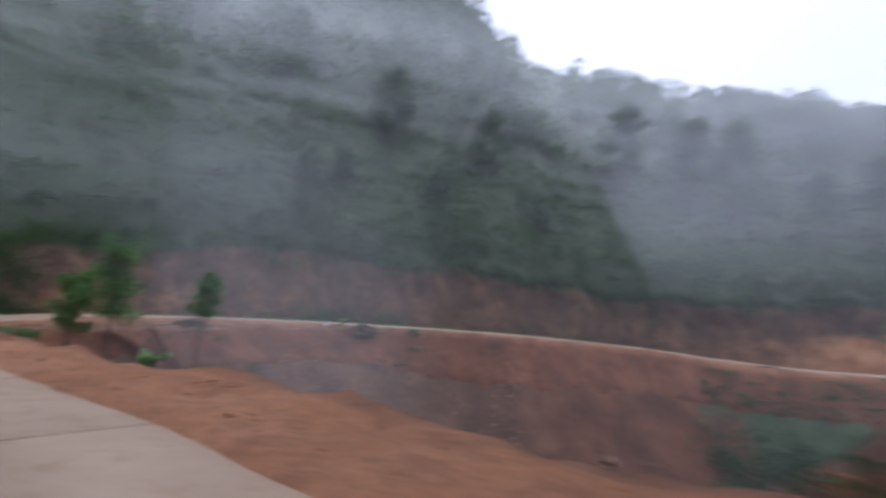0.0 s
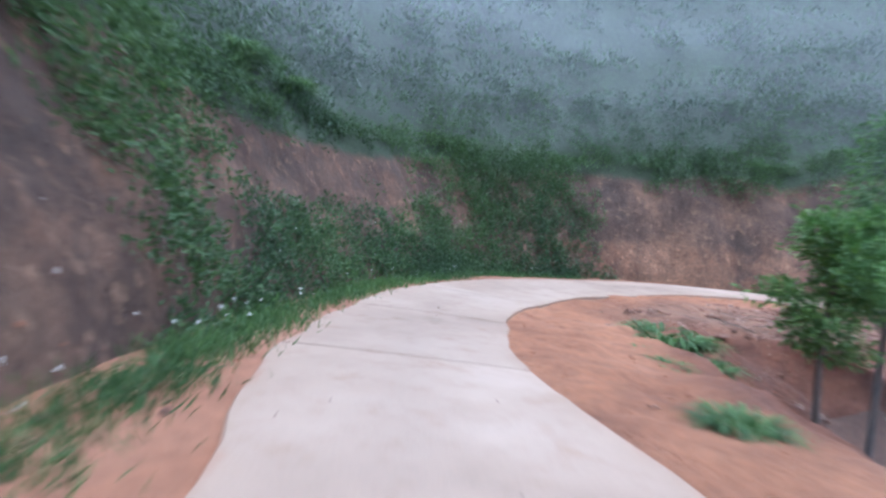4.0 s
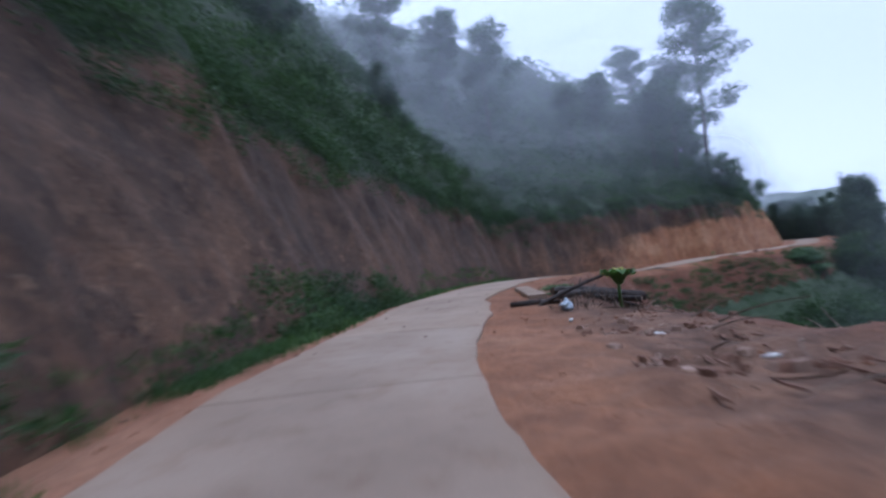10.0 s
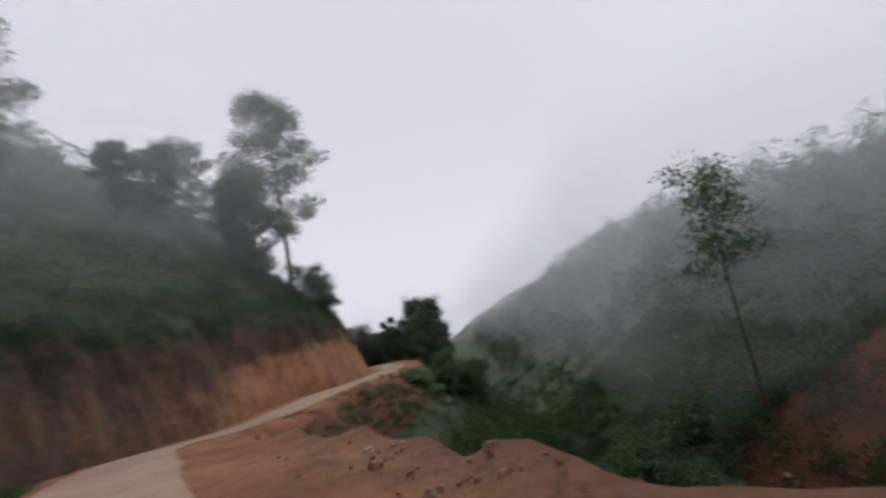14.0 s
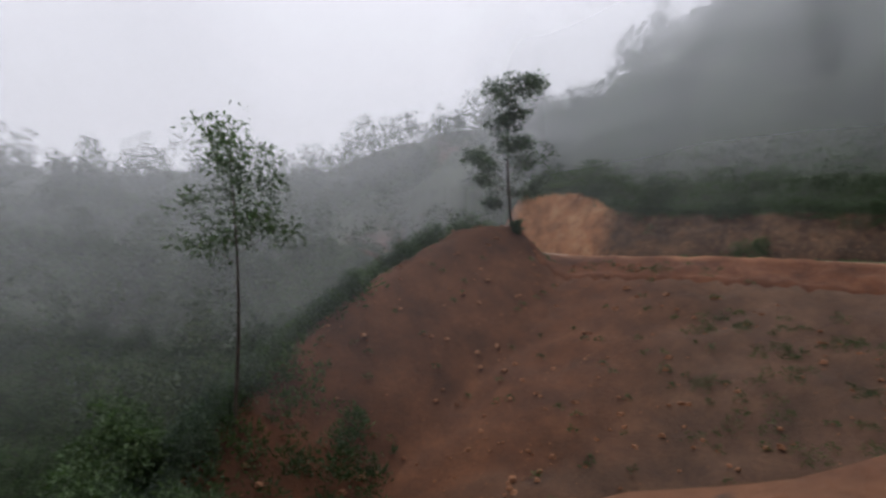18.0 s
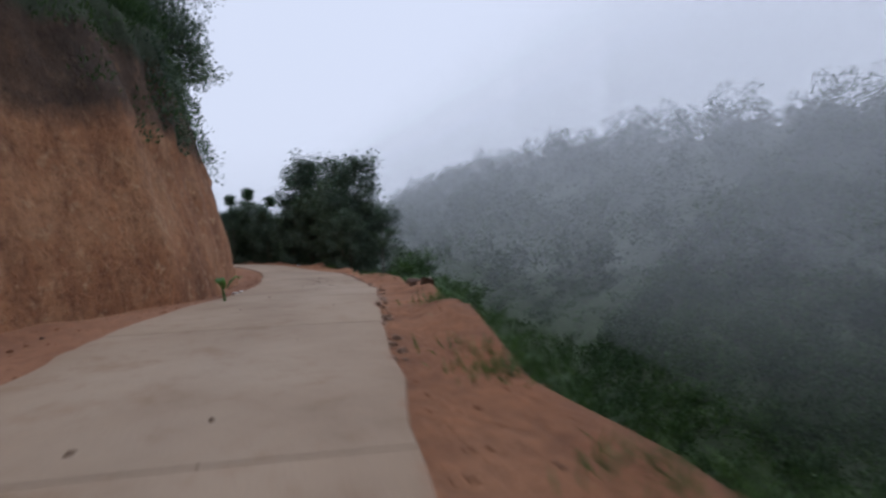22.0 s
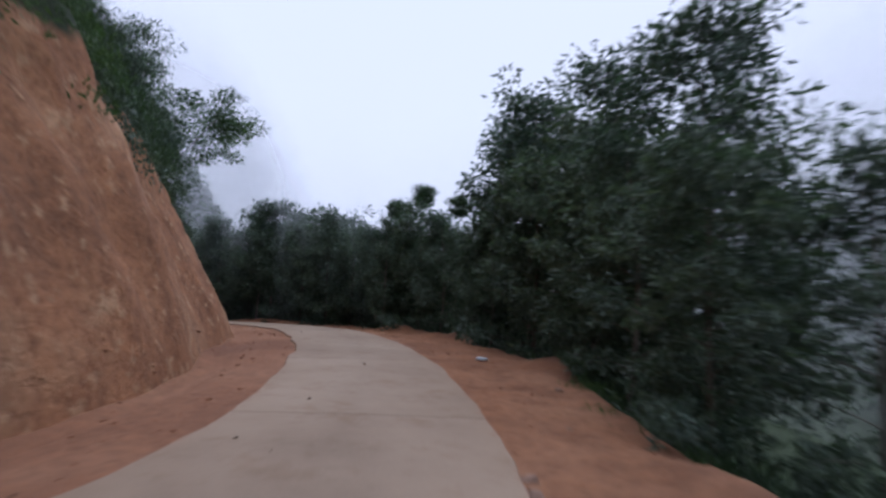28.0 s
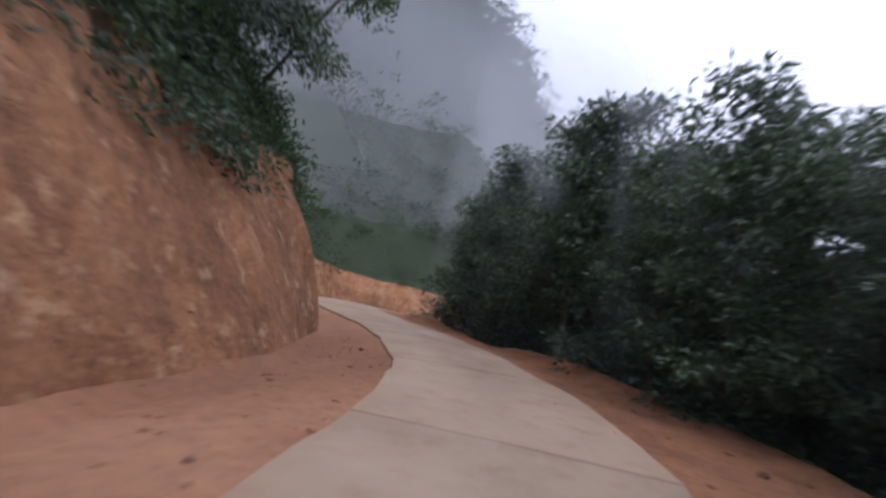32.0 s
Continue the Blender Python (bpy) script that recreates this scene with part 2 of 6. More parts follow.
def mesh_of(name, verts, faces, mat, smooth=True, mats=None, index=None):
    me = bpy.data.meshes.new(name)
    verts = np.asarray(verts, np.float32)
    faces = np.asarray(faces, np.int32)
    n, k = faces.shape
    me.vertices.add(len(verts))
    me.vertices.foreach_set("co", verts.ravel())
    me.loops.add(n * k)
    me.loops.foreach_set("vertex_index", faces.ravel())
    me.polygons.add(n)
    me.polygons.foreach_set("loop_start", np.arange(0, n * k, k, dtype=np.int32))
    me.polygons.foreach_set("loop_total", np.full(n, k, np.int32))
    for mm in (mats or [mat]):
        me.materials.append(mm)
    if index is not None:
        me.polygons.foreach_set("material_index", np.asarray(index, np.int32))
    me.update(calc_edges=True)
    me.polygons.foreach_set("use_smooth", np.full(n, smooth))
    return me


def part_np(name, verts, faces, mat, parent=None, label="", smooth=True, mats=None, index=None):
    ob = new(name, mesh_of(name, verts, faces, mat, smooth, mats, index))
    if parent is not None:
        ob.parent = parent
    if label:
        ob["label"] = label
    return ob


def part(name, bm, material, parent, label="", smooth=False):
    me = bpy.data.meshes.new(name)
    bm.to_mesh(me)
    bm.free()
    me.materials.append(material)
    if smooth:
        me.polygons.foreach_set("use_smooth", np.full(len(me.polygons), True))
    ob = new(name, me)
    if parent is not None:
        ob.parent = parent
    if label:
        ob["label"] = label
    return ob


def lattice(ix, iy, seed):
    h = (ix * 374761393 + iy * 668265263 + seed * 974711) & 0x7FFFFFFF
    h = ((h ^ (h >> 13)) * 1274126177) & 0x7FFFFFFF
    return ((h ^ (h >> 16)) & 0xFFFF) / 65535.0


def vnoise(x, y, seed=0):
    x = np.asarray(x, float)
    y = np.asarray(y, float)
    ix, iy = np.floor(x).astype(np.int64), np.floor(y).astype(np.int64)
    fx, fy = x - ix, y - iy
    fx, fy = fx * fx * (3 - 2 * fx), fy * fy * (3 - 2 * fy)
    a = lattice(ix, iy, seed) * (1 - fx) + lattice(ix + 1, iy, seed) * fx
    b = lattice(ix, iy + 1, seed) * (1 - fx) + lattice(ix + 1, iy + 1, seed) * fx
    return (a * (1 - fy) + b * fy) * 2 - 1


def fbm(x, y, octaves=4, seed=0):
    r, a, f = 0, 0.5, 1.0
    for k in range(octaves):
        r = r + a * vnoise(x * f, y * f, seed + 17 * k)
        a, f = a * 0.5, f * 2.03
    return r


# ---- the road's line: x, y, height of the concrete ----
ROAD = [
    (24, -17, 0.6), (13, -9.5, 1.0), (7.2, -5.2, 0.6), (3.1, 0.0, 0.0), (-0.9, 4.9, -0.29), (-8.3, 10.9, -0.64),
    (-17.3, 19.1, -1.33), (-21.2, 23.5, -1.73), (-24.3, 28.3, -1.96), (-25.6, 33.2, -2.01), (-25.0, 38.5, -1.97), (-21.8, 43.9, -1.77),
    (-13.8, 50.2, -1.67), (-6.2, 53.9, -1.63), (-0.9, 56.6, -1.67), (10.5, 60.0, -1.8), (18.3, 61.6, -2.0), (27.6, 63.0, -2.4),
    (36.3, 61.2, -2.95), (43.7, 58.2, -3.15), (52.9, 53.7, -2.87), (59.8, 49.9, -2.87), (69.1, 46.2, -2.92), (77.0, 44.0, -2.97),
    (84.9, 43.0, -2.71), (92.9, 43.4, -2.64), (97.2, 44.8, -2.7), (101.0, 46.5, -2.77), (104.3, 48.8, -2.85), (107.2, 51.6, -2.95), (109.6, 54.8, -3.05), (113.4, 58.4, -3.2), (120.0, 59.6, -3.7),
    (129.5, 54, -5), (142, 44.5, -9), (210, 31, -26), (420, 8, -40),
]
ROAD_W = 3.25


def spline(pts, step):
    p = np.array(pts, float)
    p = np.vstack([2 * p[0] - p[1], p, 2 * p[-1] - p[-2]])
    out, row = [], []
    for i in range(1, len(p) - 2):
        n = max(2, int(np.linalg.norm(p[i + 1] - p[i]) / step))
        u = np.arange(n)[:, None] / n
        a, b, c, d = p[i - 1], p[i], p[i + 1], p[i + 2]
        out.append(0.5 * (2 * b + (c - a) * u + (2 * a - 5 * b + 4 * c - d) * u**2 + (3 * b - a - 3 * c + d) * u**3))
        row.append(i - 1 + u[:, 0])
    return np.vstack(out + [p[-2:-1]]), np.concatenate(row + [[len(pts) - 1]])


CL, ROW = spline(ROAD, 0.4)
ROW = ROW + 1.0
TAN = np.gradient(CL[:, :2], axis=0)
TAN /= np.linalg.norm(TAN, axis=1, keepdims=True)
NOR = np.stack([-TAN[:, 1], TAN[:, 0]], 1)
STA = np.concatenate([[0], np.cumsum(np.linalg.norm(np.diff(CL[:, :2], axis=0), axis=1))])


def along(table):
    t = np.array(table, float)
    return np.interp(ROW, t[:, 0], t[:, 1])


VERGE = along([(0, 1.2), (4, 1.2), (7, 1.4), (8, 1.7), (11, 1.7), (12, 1.7), (13, 1.5), (15, 1.3), (16, 1.7), (20, 2.3), (21, 2.2), (22, 1.3), (23, 1.5), (24, 1.6), (25, 1.7), (26, 1.85), (27, 1.9), (28, 1.6), (31, 1.3)])
BANK = along([(1, 0.3), (2.2, 0.6), (2.6, 8.6), (3.5, 8.4), (4.2, 6.6), (6, 5), (7, 4.6), (9, 4.6), (11, 5.8), (12, 7.2), (14, 7.4), (16, 6.5), (18, 6), (19.5, 7.5), (21, 8.5), (22, 7.8), (24, 7.4), (25, 6.8), (26, 5.2), (27, 4.4), (31, 4.0), (32, 3.0), (33, 1.9), (35, 1.6), (36, 1.0)])
SHOULDER = along([(0, 2), (3, 3), (4, 3.2), (7, 3), (9, 3.4), (10.2, 4.2), (11, 7), (11.6, 8.5), (12.5, 8.5), (13.2, 6), (14, 3), (15, 2.2), (16, 3.2), (17, 3.0), (19, 2.2), (21, 1.5), (23, 1.3), (24, 1.9), (25, 3.2), (26, 3.3), (27, 3.0), (28, 2.6), (29, 2.0), (31, 1.4)])
LEAN = along([(0, 0.35), (6, 0.5), (9, 0.55), (11, 0.5), (12, 0.42), (15, 0.35), (19, 0.24), (22, 0.24), (23, 0.27), (24, 0.4), (25, 0.5), (26, 0.56), (28, 0.5)])
HILL = along([(1, -0.45), (2.4, 0.1), (2.9, 0.8), (4.5, 0.95), (6, 1.15), (10, 1.4), (12, 1.55), (14, 1.6), (15.5, 1.65), (17, 1.6), (18.5, 1.12), (22, 0.85), (26, 0.95), (29, 0.95), (31.5, 1.0), (33, 1.3), (34, 1.6), (35, 1.6), (36, 0.9), (37, 0.6)])
CAP = along([(1, 90), (4, 120), (14, 130), (17, 110), (19, 85)])
FALL = along([(0, 0.5), (4, 0.48), (7, 0.45), (9, 0.42), (12, 0.55), (14, 0.66), (15.5, 1.15), (20, 1.15), (23, 0.95), (24.5, 0.7), (33, 0.65)])


def nearest(x, y, lo=0, hi=None):
    """For places: index of the nearest station, and the distance to it, left of the road counted positive."""
    x, y = np.ravel(x), np.ravel(y)
    idx, dist = np.empty(len(x), int), np.empty(len(x))
    line = CL[lo:hi]
    for a in range(0, len(x), 4000):
        d2 = (x[a:a + 4000, None] - line[None, :, 0]) ** 2 + (y[a:a + 4000, None] - line[None, :, 1]) ** 2
        k0 = d2.argmin(1)
        k = k0 + lo
        idx[a:a + 4000] = k
        dx, dy = x[a:a + 4000] - CL[k, 0], y[a:a + 4000] - CL[k, 1]
        side = np.where(dx * NOR[k, 0] + dy * NOR[k, 1] >= 0, 1.0, -1.0)
        ahead = dx * TAN[k, 0] + dy * TAN[k, 1]
        side = np.where((k == 0) & (ahead < -0.1), -1.0, side)
        dist[a:a + 4000] = side * np.sqrt(d2[np.arange(len(k)), k0])
    return idx, dist


def to_line(x, y, pts):
    """Distance to a ridge line and its height there."""
    best = np.full(len(x), 1e9)
    h = np.zeros(len(x))
    for (ax, ay, az), (bx, by, bz) in zip(pts[:-1], pts[1:]):
        ux, uy = bx - ax, by - ay
        t = np.clip(((x - ax) * ux + (y - ay) * uy) / (ux * ux + uy * uy), 0, 1)
        d = np.hypot(x - ax - t * ux, y - ay - t * uy)
        m = d < best
        best = np.where(m, d, best)
        h = np.where(m, az + t * (bz - az), h)
    return best, h


SOUTH_RIDGE = [(-60, -60, 34), (-10, -50, 30), (20, -46, 22), (42, -40, 15), (70, -38, 16), (120, -52, 20), (190, -72, 24), (290, -100, 26), (420, -120, 24)]
KNOLL = [(16, -9, 1.2), (13, -1.5, 2.8), (10.6, 3.4, 3.4), (16.5, 8.2, 2.6), (23, 14.5, -1.0), (29, 22, -5.8), (33.5, 29.5, -10.2), (36, 36, -14)]
FLOOR = -21.0


def slide_side(x, y):
    """How far a place lies west of the line where the slide meets the green slope."""
    return np.interp(y, [-9, 5, 9, 15, 22, 29, 35, 50], [15, 15.5, 18, 24, 29, 32, 33, 33]) - x


def fall_away(x, y, idx, r, rough, small):
    """Height of the shoulder and of the slope below it, at a distance r past the road's edge."""
    sh = SHOULDER[idx] * (1 + 0.35 * fbm(STA[idx] * 0.2, STA[idx] * 0.0 + 5.7, 3, 13))
    drop = np.clip(r - sh, 0, None)
    lip = 0.22 * np.exp(-(((r - sh) / 0.5) ** 2)) * (0.5 + vnoise(STA[idx] * 0.5, STA[idx] * 0 + 1.0, 31))
    down = np.minimum(drop, 60) * FALL[idx] + 0.04 * np.clip(r, 0, 5)
    hump = 0.16 * np.clip(r / 0.6, 0, 1) * np.clip((sh - r) / 1.0, 0, 1) * (ROW[idx] < 6.4)
    return CL[idx, 2] - 0.05 + lip + hump - down + small * np.clip(r * 0.06, 0, 0.3) + rough * np.clip(drop * 0.1, 0, 1.6) - np.abs(fbm(x * 0.28, y * 0.28, 3, 19)) * np.clip(drop * 0.18, 0, 1.4)


def height(x, y, idx=None, d=None):
    x, y = np.ravel(x).astype(float), np.ravel(y).astype(float)
    if idx is None:
        idx, d = nearest(x, y)
    zr, half = CL[idx, 2], ROAD_W / 2
    rough = fbm(x * 0.09, y * 0.09, 4, 3)
    small = fbm(x * 0.9, y * 0.9, 3, 11)
    # left: verge with a shallow ditch, cut bank, hillside
    u = d - half
    v, hb, lean = VERGE[idx], BANK[idx], LEAN[idx]
    wob = fbm(STA[idx] * 0.16, STA[idx] * 0.0 + 3.3, 3, 5)
    hb = hb * (1 + 0.3 * wob)
    v = v * (1 + 0.35 * fbm(STA[idx] * 0.23, STA[idx] * 0.0 + 9.1, 3, 8))
    run = hb * lean
    f = np.clip((u - v) / run, 0, 1)
    ditch = -0.14 * np.exp(-(((u - v * 0.82) / 0.35) ** 2))
    bank = hb * f ** 0.9
    over = np.clip(u - v - run, 0, None)
    cap = CAP[idx] + 10 * fbm(x * 0.012, y * 0.012, 2, 21)
    hs_ = HILL[idx]
    hill = np.where(hs_ > 0, cap * (1 - np.exp(-over * np.clip(hs_, 0, 9) / cap)), hs_ * over)
    left = zr - 0.05 + ditch + bank + hill + rough * np.clip(over * 0.12, 0, 2.2) + small * np.clip(u * 0.05, 0, 0.16)
    # right: shoulder, spoil slope, gully; across the gully the slope from the other arm of the road may lie higher
    r = -d - half
    right = fall_away(x, y, idx, r, rough, small)
    mid = int(np.searchsorted(ROW, 10.2))
    for lo, hi, own in ((mid, int(np.searchsorted(ROW, 22)), idx < mid), (0, mid, (idx >= mid) & (ROW[idx] < 22))):
        pick = np.flatnonzero(own & (r > 4))
        if len(pick):
            i2, d2 = nearest(x[pick], y[pick], lo, hi)
            other = fall_away(x[pick], y[pick], i2, -d2 - half, rough[pick], small[pick])
            right[pick] = np.where(d2 < -4, np.maximum(right[pick], other), right[pick])
    fl = FLOOR - 0.05 * np.clip(x - 40, 0, 200) + rough
    right = fl + np.logaddexp(0, (right - fl) / 2.0) * 2.0
    ds, hs = to_line(x, y, SOUTH_RIDGE)
    south = hs - 0.5 * ds + 3.0 * rough
    dk, hk = to_line(x, y, KNOLL)
    knoll = hk - 1.05 * np.clip(dk - 0.8, 0, None) + 0.5 * rough + 0.3 * small
    away = np.clip((r - 1.0) / 5.0, 0, 1)
    right = np.where(r > 1.0, np.maximum(right, np.maximum(south, knoll) * away + right * (1 - away)), right)
    left = np.where((ROW[idx] < 4) & (u > 8), np.maximum(left, south), left)
    z = np.where(d >= 0, left, right)
    return np.where(np.abs(d) <= half, zr - 0.05, z)


# ---- ground: a strip that follows the road, and the land round it ----
HALF = ROAD_W / 2
K = len(CL)
ALL = np.arange(K)
vw = VERGE * (1 + 0.35 * fbm(STA * 0.23, STA * 0.0 + 9.1, 3, 8))
hw = BANK * (1 + 0.3 * fbm(STA * 0.16, STA * 0.0 + 3.3, 3, 5))
rw = hw * LEAN
sw_ = SHOULDER * (1 + 0.35 * fbm(STA * 0.2, STA * 0.0 + 5.7, 3, 13))
offs = []
for q in np.linspace(-1, 0, 9)[:-1]:
    offs.append(-(HALF + sw_ + 3.5 * (-q)))
for q in np.linspace(1, 0, 8):
    offs.append(-(HALF - 0.15 + (sw_ + 0.15) * q))
for q in np.linspace(0, 1, 7):
    offs.append(HALF - 0.15 + (vw + 0.15) * q)
for q in np.linspace(0, 1, 23)[1:]:
    offs.append(HALF + vw + rw * q)
for q in (0.25, 0.6, 1.1, 1.8, 2.6, 3.5):
    offs.append(HALF + vw + rw + q)
offs = np.array(offs)
NR = len(offs)
SX = CL[None, :, 0] + NOR[None, :, 0] * offs
SY = CL[None, :, 1] + NOR[None, :, 1] * offs
SI = np.tile(ALL, (NR, 1))
SZ = height(SX, SY, SI.ravel(), offs.ravel()).reshape(NR, K)
# gouges and slumps in the cut face
gate = np.clip((offs - HALF - vw) / rw, 0, 1) * np.clip((HALF + vw + rw + 0.6 - offs) / 0.6, 0, 1)
side = STA[None, :] + 0 * offs
gouge = 0.55 * fbm(side * 0.45, SZ * 0.16, 4, 41) + 0.28 * fbm(side * 1.7, SZ * 0.6, 3, 47) + 0.16 * fbm(side * 3.0, SZ * 2.4, 2, 53)
push = gate ** 0.5 * gouge * 1.25
SX = SX + NOR[None, :, 0] * push
SY = SY + NOR[None, :, 1] * push
SZ = SZ + gate * 0.12 * fbm(side * 2.1, offs * 2.0, 3, 61)
rut = np.clip((-offs - HALF - 0.3) / 0.8, 0, 1) * np.clip((13.6 - ROW) / 1.0, 0.35, 1)[None, :]
rut = rut * np.interp(ROW, [9.5, 11, 15, 16], [1.0, 1.9, 1.9, 1.0])[None, :]
SZ = SZ + rut * (0.2 * fbm(SX * 0.9, SY * 0.9, 3, 63) + 0.11 * fbm(SX * 3.1, SY * 3.1, 2, 67))
SZ[0] -= 0.7
SZ[-1] -= 0.7
sv = np.stack([SX, SY, SZ], -1)
ii, jj = np.meshgrid(np.arange(NR - 1), np.arange(K - 1), indexing="ij")
quad = np.stack([ii * K + jj, ii * K + jj + 1, (ii + 1) * K + jj + 1, (ii + 1) * K + jj], -1)
b0 = 8 + 8 + 6


def strip(name, a, b, mat, label, cat, k0=0, k1=None):
    faces = quad[a:b, k0:k1].reshape(-1, 4)[:, ::-1]
    used, inv = np.unique(faces, return_inverse=True)
    ob = part_np(name, sv.reshape(-1, 3)[used], inv.reshape(-1, 4), mat)
    return tagged(ob, label, cat, kind="structure")


shoulder_ob = strip("shoulder", 0, 15, None, "reddish bare earth shoulder falling away to spoil", "shoulder")
strip("verge", 15, b0, M_soil, "reddish earth verge between road and cut bank", "verge")
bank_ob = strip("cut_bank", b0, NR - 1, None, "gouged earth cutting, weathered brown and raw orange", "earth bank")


def bank_material():
    m, nt, b = mat_new("cut_earth", 0.95)
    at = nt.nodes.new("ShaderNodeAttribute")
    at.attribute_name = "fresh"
    big = n_noise(nt, 0.35, 6, 0.65)
    mid = n_noise(nt, 1.3, 7, 0.7)
    fine = n_noise(nt, 7.0, 8, 0.7)
    streak = n_noise(nt, 1.5, 8, 0.68, (1.0, 1.0, 0.28))
    rock = n_noise(nt, 3.2, 5, 0.6)
    # old: weathered brown, darkened further for shade from overhanging growth
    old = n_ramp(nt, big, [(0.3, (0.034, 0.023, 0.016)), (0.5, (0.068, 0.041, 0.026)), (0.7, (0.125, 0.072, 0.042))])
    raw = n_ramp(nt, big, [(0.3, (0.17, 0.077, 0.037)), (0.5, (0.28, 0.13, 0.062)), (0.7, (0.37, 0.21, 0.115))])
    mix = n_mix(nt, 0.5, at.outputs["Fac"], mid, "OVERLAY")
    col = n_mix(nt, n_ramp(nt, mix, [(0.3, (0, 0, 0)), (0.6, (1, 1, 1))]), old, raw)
    col = n_mix(nt, 0.8, col, n_ramp(nt, streak, [(0.34, (0.62, 0.56, 0.52)), (0.5, (1, 1, 1)), (0.68, (1.2, 1.15, 1.08))]), "MULTIPLY")
    pale = n_ramp(nt, rock, [(0.57, (0, 0, 0)), (0.66, (0.7, 0.7, 0.7))])
    col = n_mix(nt, n_mix(nt, 1.0, pale, at.outputs["Color"], "MULTIPLY"), col, (0.42, 0.26, 0.15))
    # dark spots put the shade of pits into the colour; no bump follows them
    pits = nt.nodes.new("ShaderNodeTexVoronoi")
    pits.inputs["Scale"].default_value = 2.6
    pits.inputs["Randomness"].default_value = 1.0
    warp = nt.nodes.new("ShaderNodeTexCoord")
    nt.links.new(n_mix(nt, 0.25, warp.outputs["Object"], mid), pits.inputs["Vector"])
    pit_shade = n_ramp(nt, pits.outputs["Distance"], [(0.0, (0.55, 0.5, 0.46)), (0.16, (0.86, 0.85, 0.83)), (0.4, (1.05, 1.05, 1.04))])
    col = n_mix(nt, 0.75, col, pit_shade, "MULTIPLY")
    col = n_mix(nt, 0.85, col, n_ramp(nt, fine, [(0.28, (0.5, 0.47, 0.45)), (0.5, (0.98, 0.98, 0.98)), (0.76, (1.35, 1.3, 1.22))]), "MULTIPLY")
    lip = nt.nodes.new("ShaderNodeAttribute")
    lip.attribute_name = "overgrown"
    edge = n_mix(nt, 0.55, lip.outputs["Fac"], mid, "OVERLAY")
    moss = n_ramp(nt, fine, [(0.3, (0.014, 0.026, 0.012)), (0.7, (0.036, 0.058, 0.026))])
    nt.links.new(n_mix(nt, n_ramp(nt, edge, [(0.38, (0, 0, 0)), (0.56, (1, 1, 1))]), col, moss), b.inputs["Base Color"])
    hsum = n_mix(nt, 0.5, n_mix(nt, 0.5, streak, rock), fine)
    n_bump(nt, b, hsum, 0.9, 0.14)
    return m


def shoulder_material():
    m, nt, b = mat_new("shoulder_soil", 0.95)
    at = nt.nodes.new("ShaderNodeAttribute")
    at.attribute_name = "slope_shade"
    big = n_noise(nt, 0.22, 5, 0.6)
    mid = n_noise(nt, 1.1, 6, 0.65)
    fine = n_noise(nt, 6.0, 8, 0.7)
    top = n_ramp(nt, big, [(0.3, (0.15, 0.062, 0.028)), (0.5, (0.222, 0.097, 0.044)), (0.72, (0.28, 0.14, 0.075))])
    # same earth darkened past the lip, with the steep slope's shade in it
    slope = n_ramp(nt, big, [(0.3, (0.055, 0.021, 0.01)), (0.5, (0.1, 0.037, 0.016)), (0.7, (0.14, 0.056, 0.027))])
    wa = nt.nodes.new("ShaderNodeAttribute")
    wa.attribute_name = "worn"
    dull = n_ramp(nt, mid, [(0.32, (0.07, 0.041, 0.026)), (0.5, (0.125, 0.07, 0.042)), (0.7, (0.19, 0.108, 0.066))])
    top = n_mix(nt, wa.outputs["Fac"], top, dull)
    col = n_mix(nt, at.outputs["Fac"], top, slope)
    col = n_mix(nt, 0.8, col, n_ramp(nt, mid, [(0.34, (0.66, 0.6, 0.56)), (0.5, (1, 1, 1)), (0.7, (1.16, 1.12, 1.06))]), "MULTIPLY")
    col = n_mix(nt, 0.75, col, n_ramp(nt, fine, [(0.25, (0.55, 0.52, 0.5)), (0.5, (0.95, 0.95, 0.95)), (0.78, (1.35, 1.3, 1.25))]), "MULTIPLY")
    nt.links.new(col, b.inputs["Base Color"])
    n_bump(nt, b, n_mix(nt, 0.5, mid, fine), 1.0, 0.14)
    return m


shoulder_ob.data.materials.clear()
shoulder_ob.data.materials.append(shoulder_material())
co = np.empty(len(shoulder_ob.data.vertices) * 3, np.float32)
shoulder_ob.data.vertices.foreach_get("co", co)
si, sd = nearest(co[0::3], co[1::3])
# share of the shaded soil colour, growing outward from near the lip
sp_at = shoulder_ob.data.attributes.new("slope_shade", "FLOAT", "POINT")
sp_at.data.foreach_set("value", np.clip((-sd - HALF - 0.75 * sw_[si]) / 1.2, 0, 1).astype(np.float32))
wn_at = shoulder_ob.data.attributes.new("worn", "FLOAT", "POINT")
out_ = np.clip((-sd - HALF - 1.2 + 0.8 * fbm(co[0::3] * 0.5, co[1::3] * 0.5, 3, 77)) / 1.4, 0, 1)
wn_at.data.foreach_set("value", (out_ * np.interp(ROW[si], [9.4, 10.6, 14.2, 15.4, 16.5, 17.5], [0, 0.9, 0.9, 0.6, 0.5, 0])).astype(np.float32))
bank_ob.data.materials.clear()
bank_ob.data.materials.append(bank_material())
co = np.empty(len(bank_ob.data.vertices) * 3, np.float32)
bank_ob.data.vertices.foreach_get("co", co)
bi, _ = nearest(co[0::3], co[1::3])
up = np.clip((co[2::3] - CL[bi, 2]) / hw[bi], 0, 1)
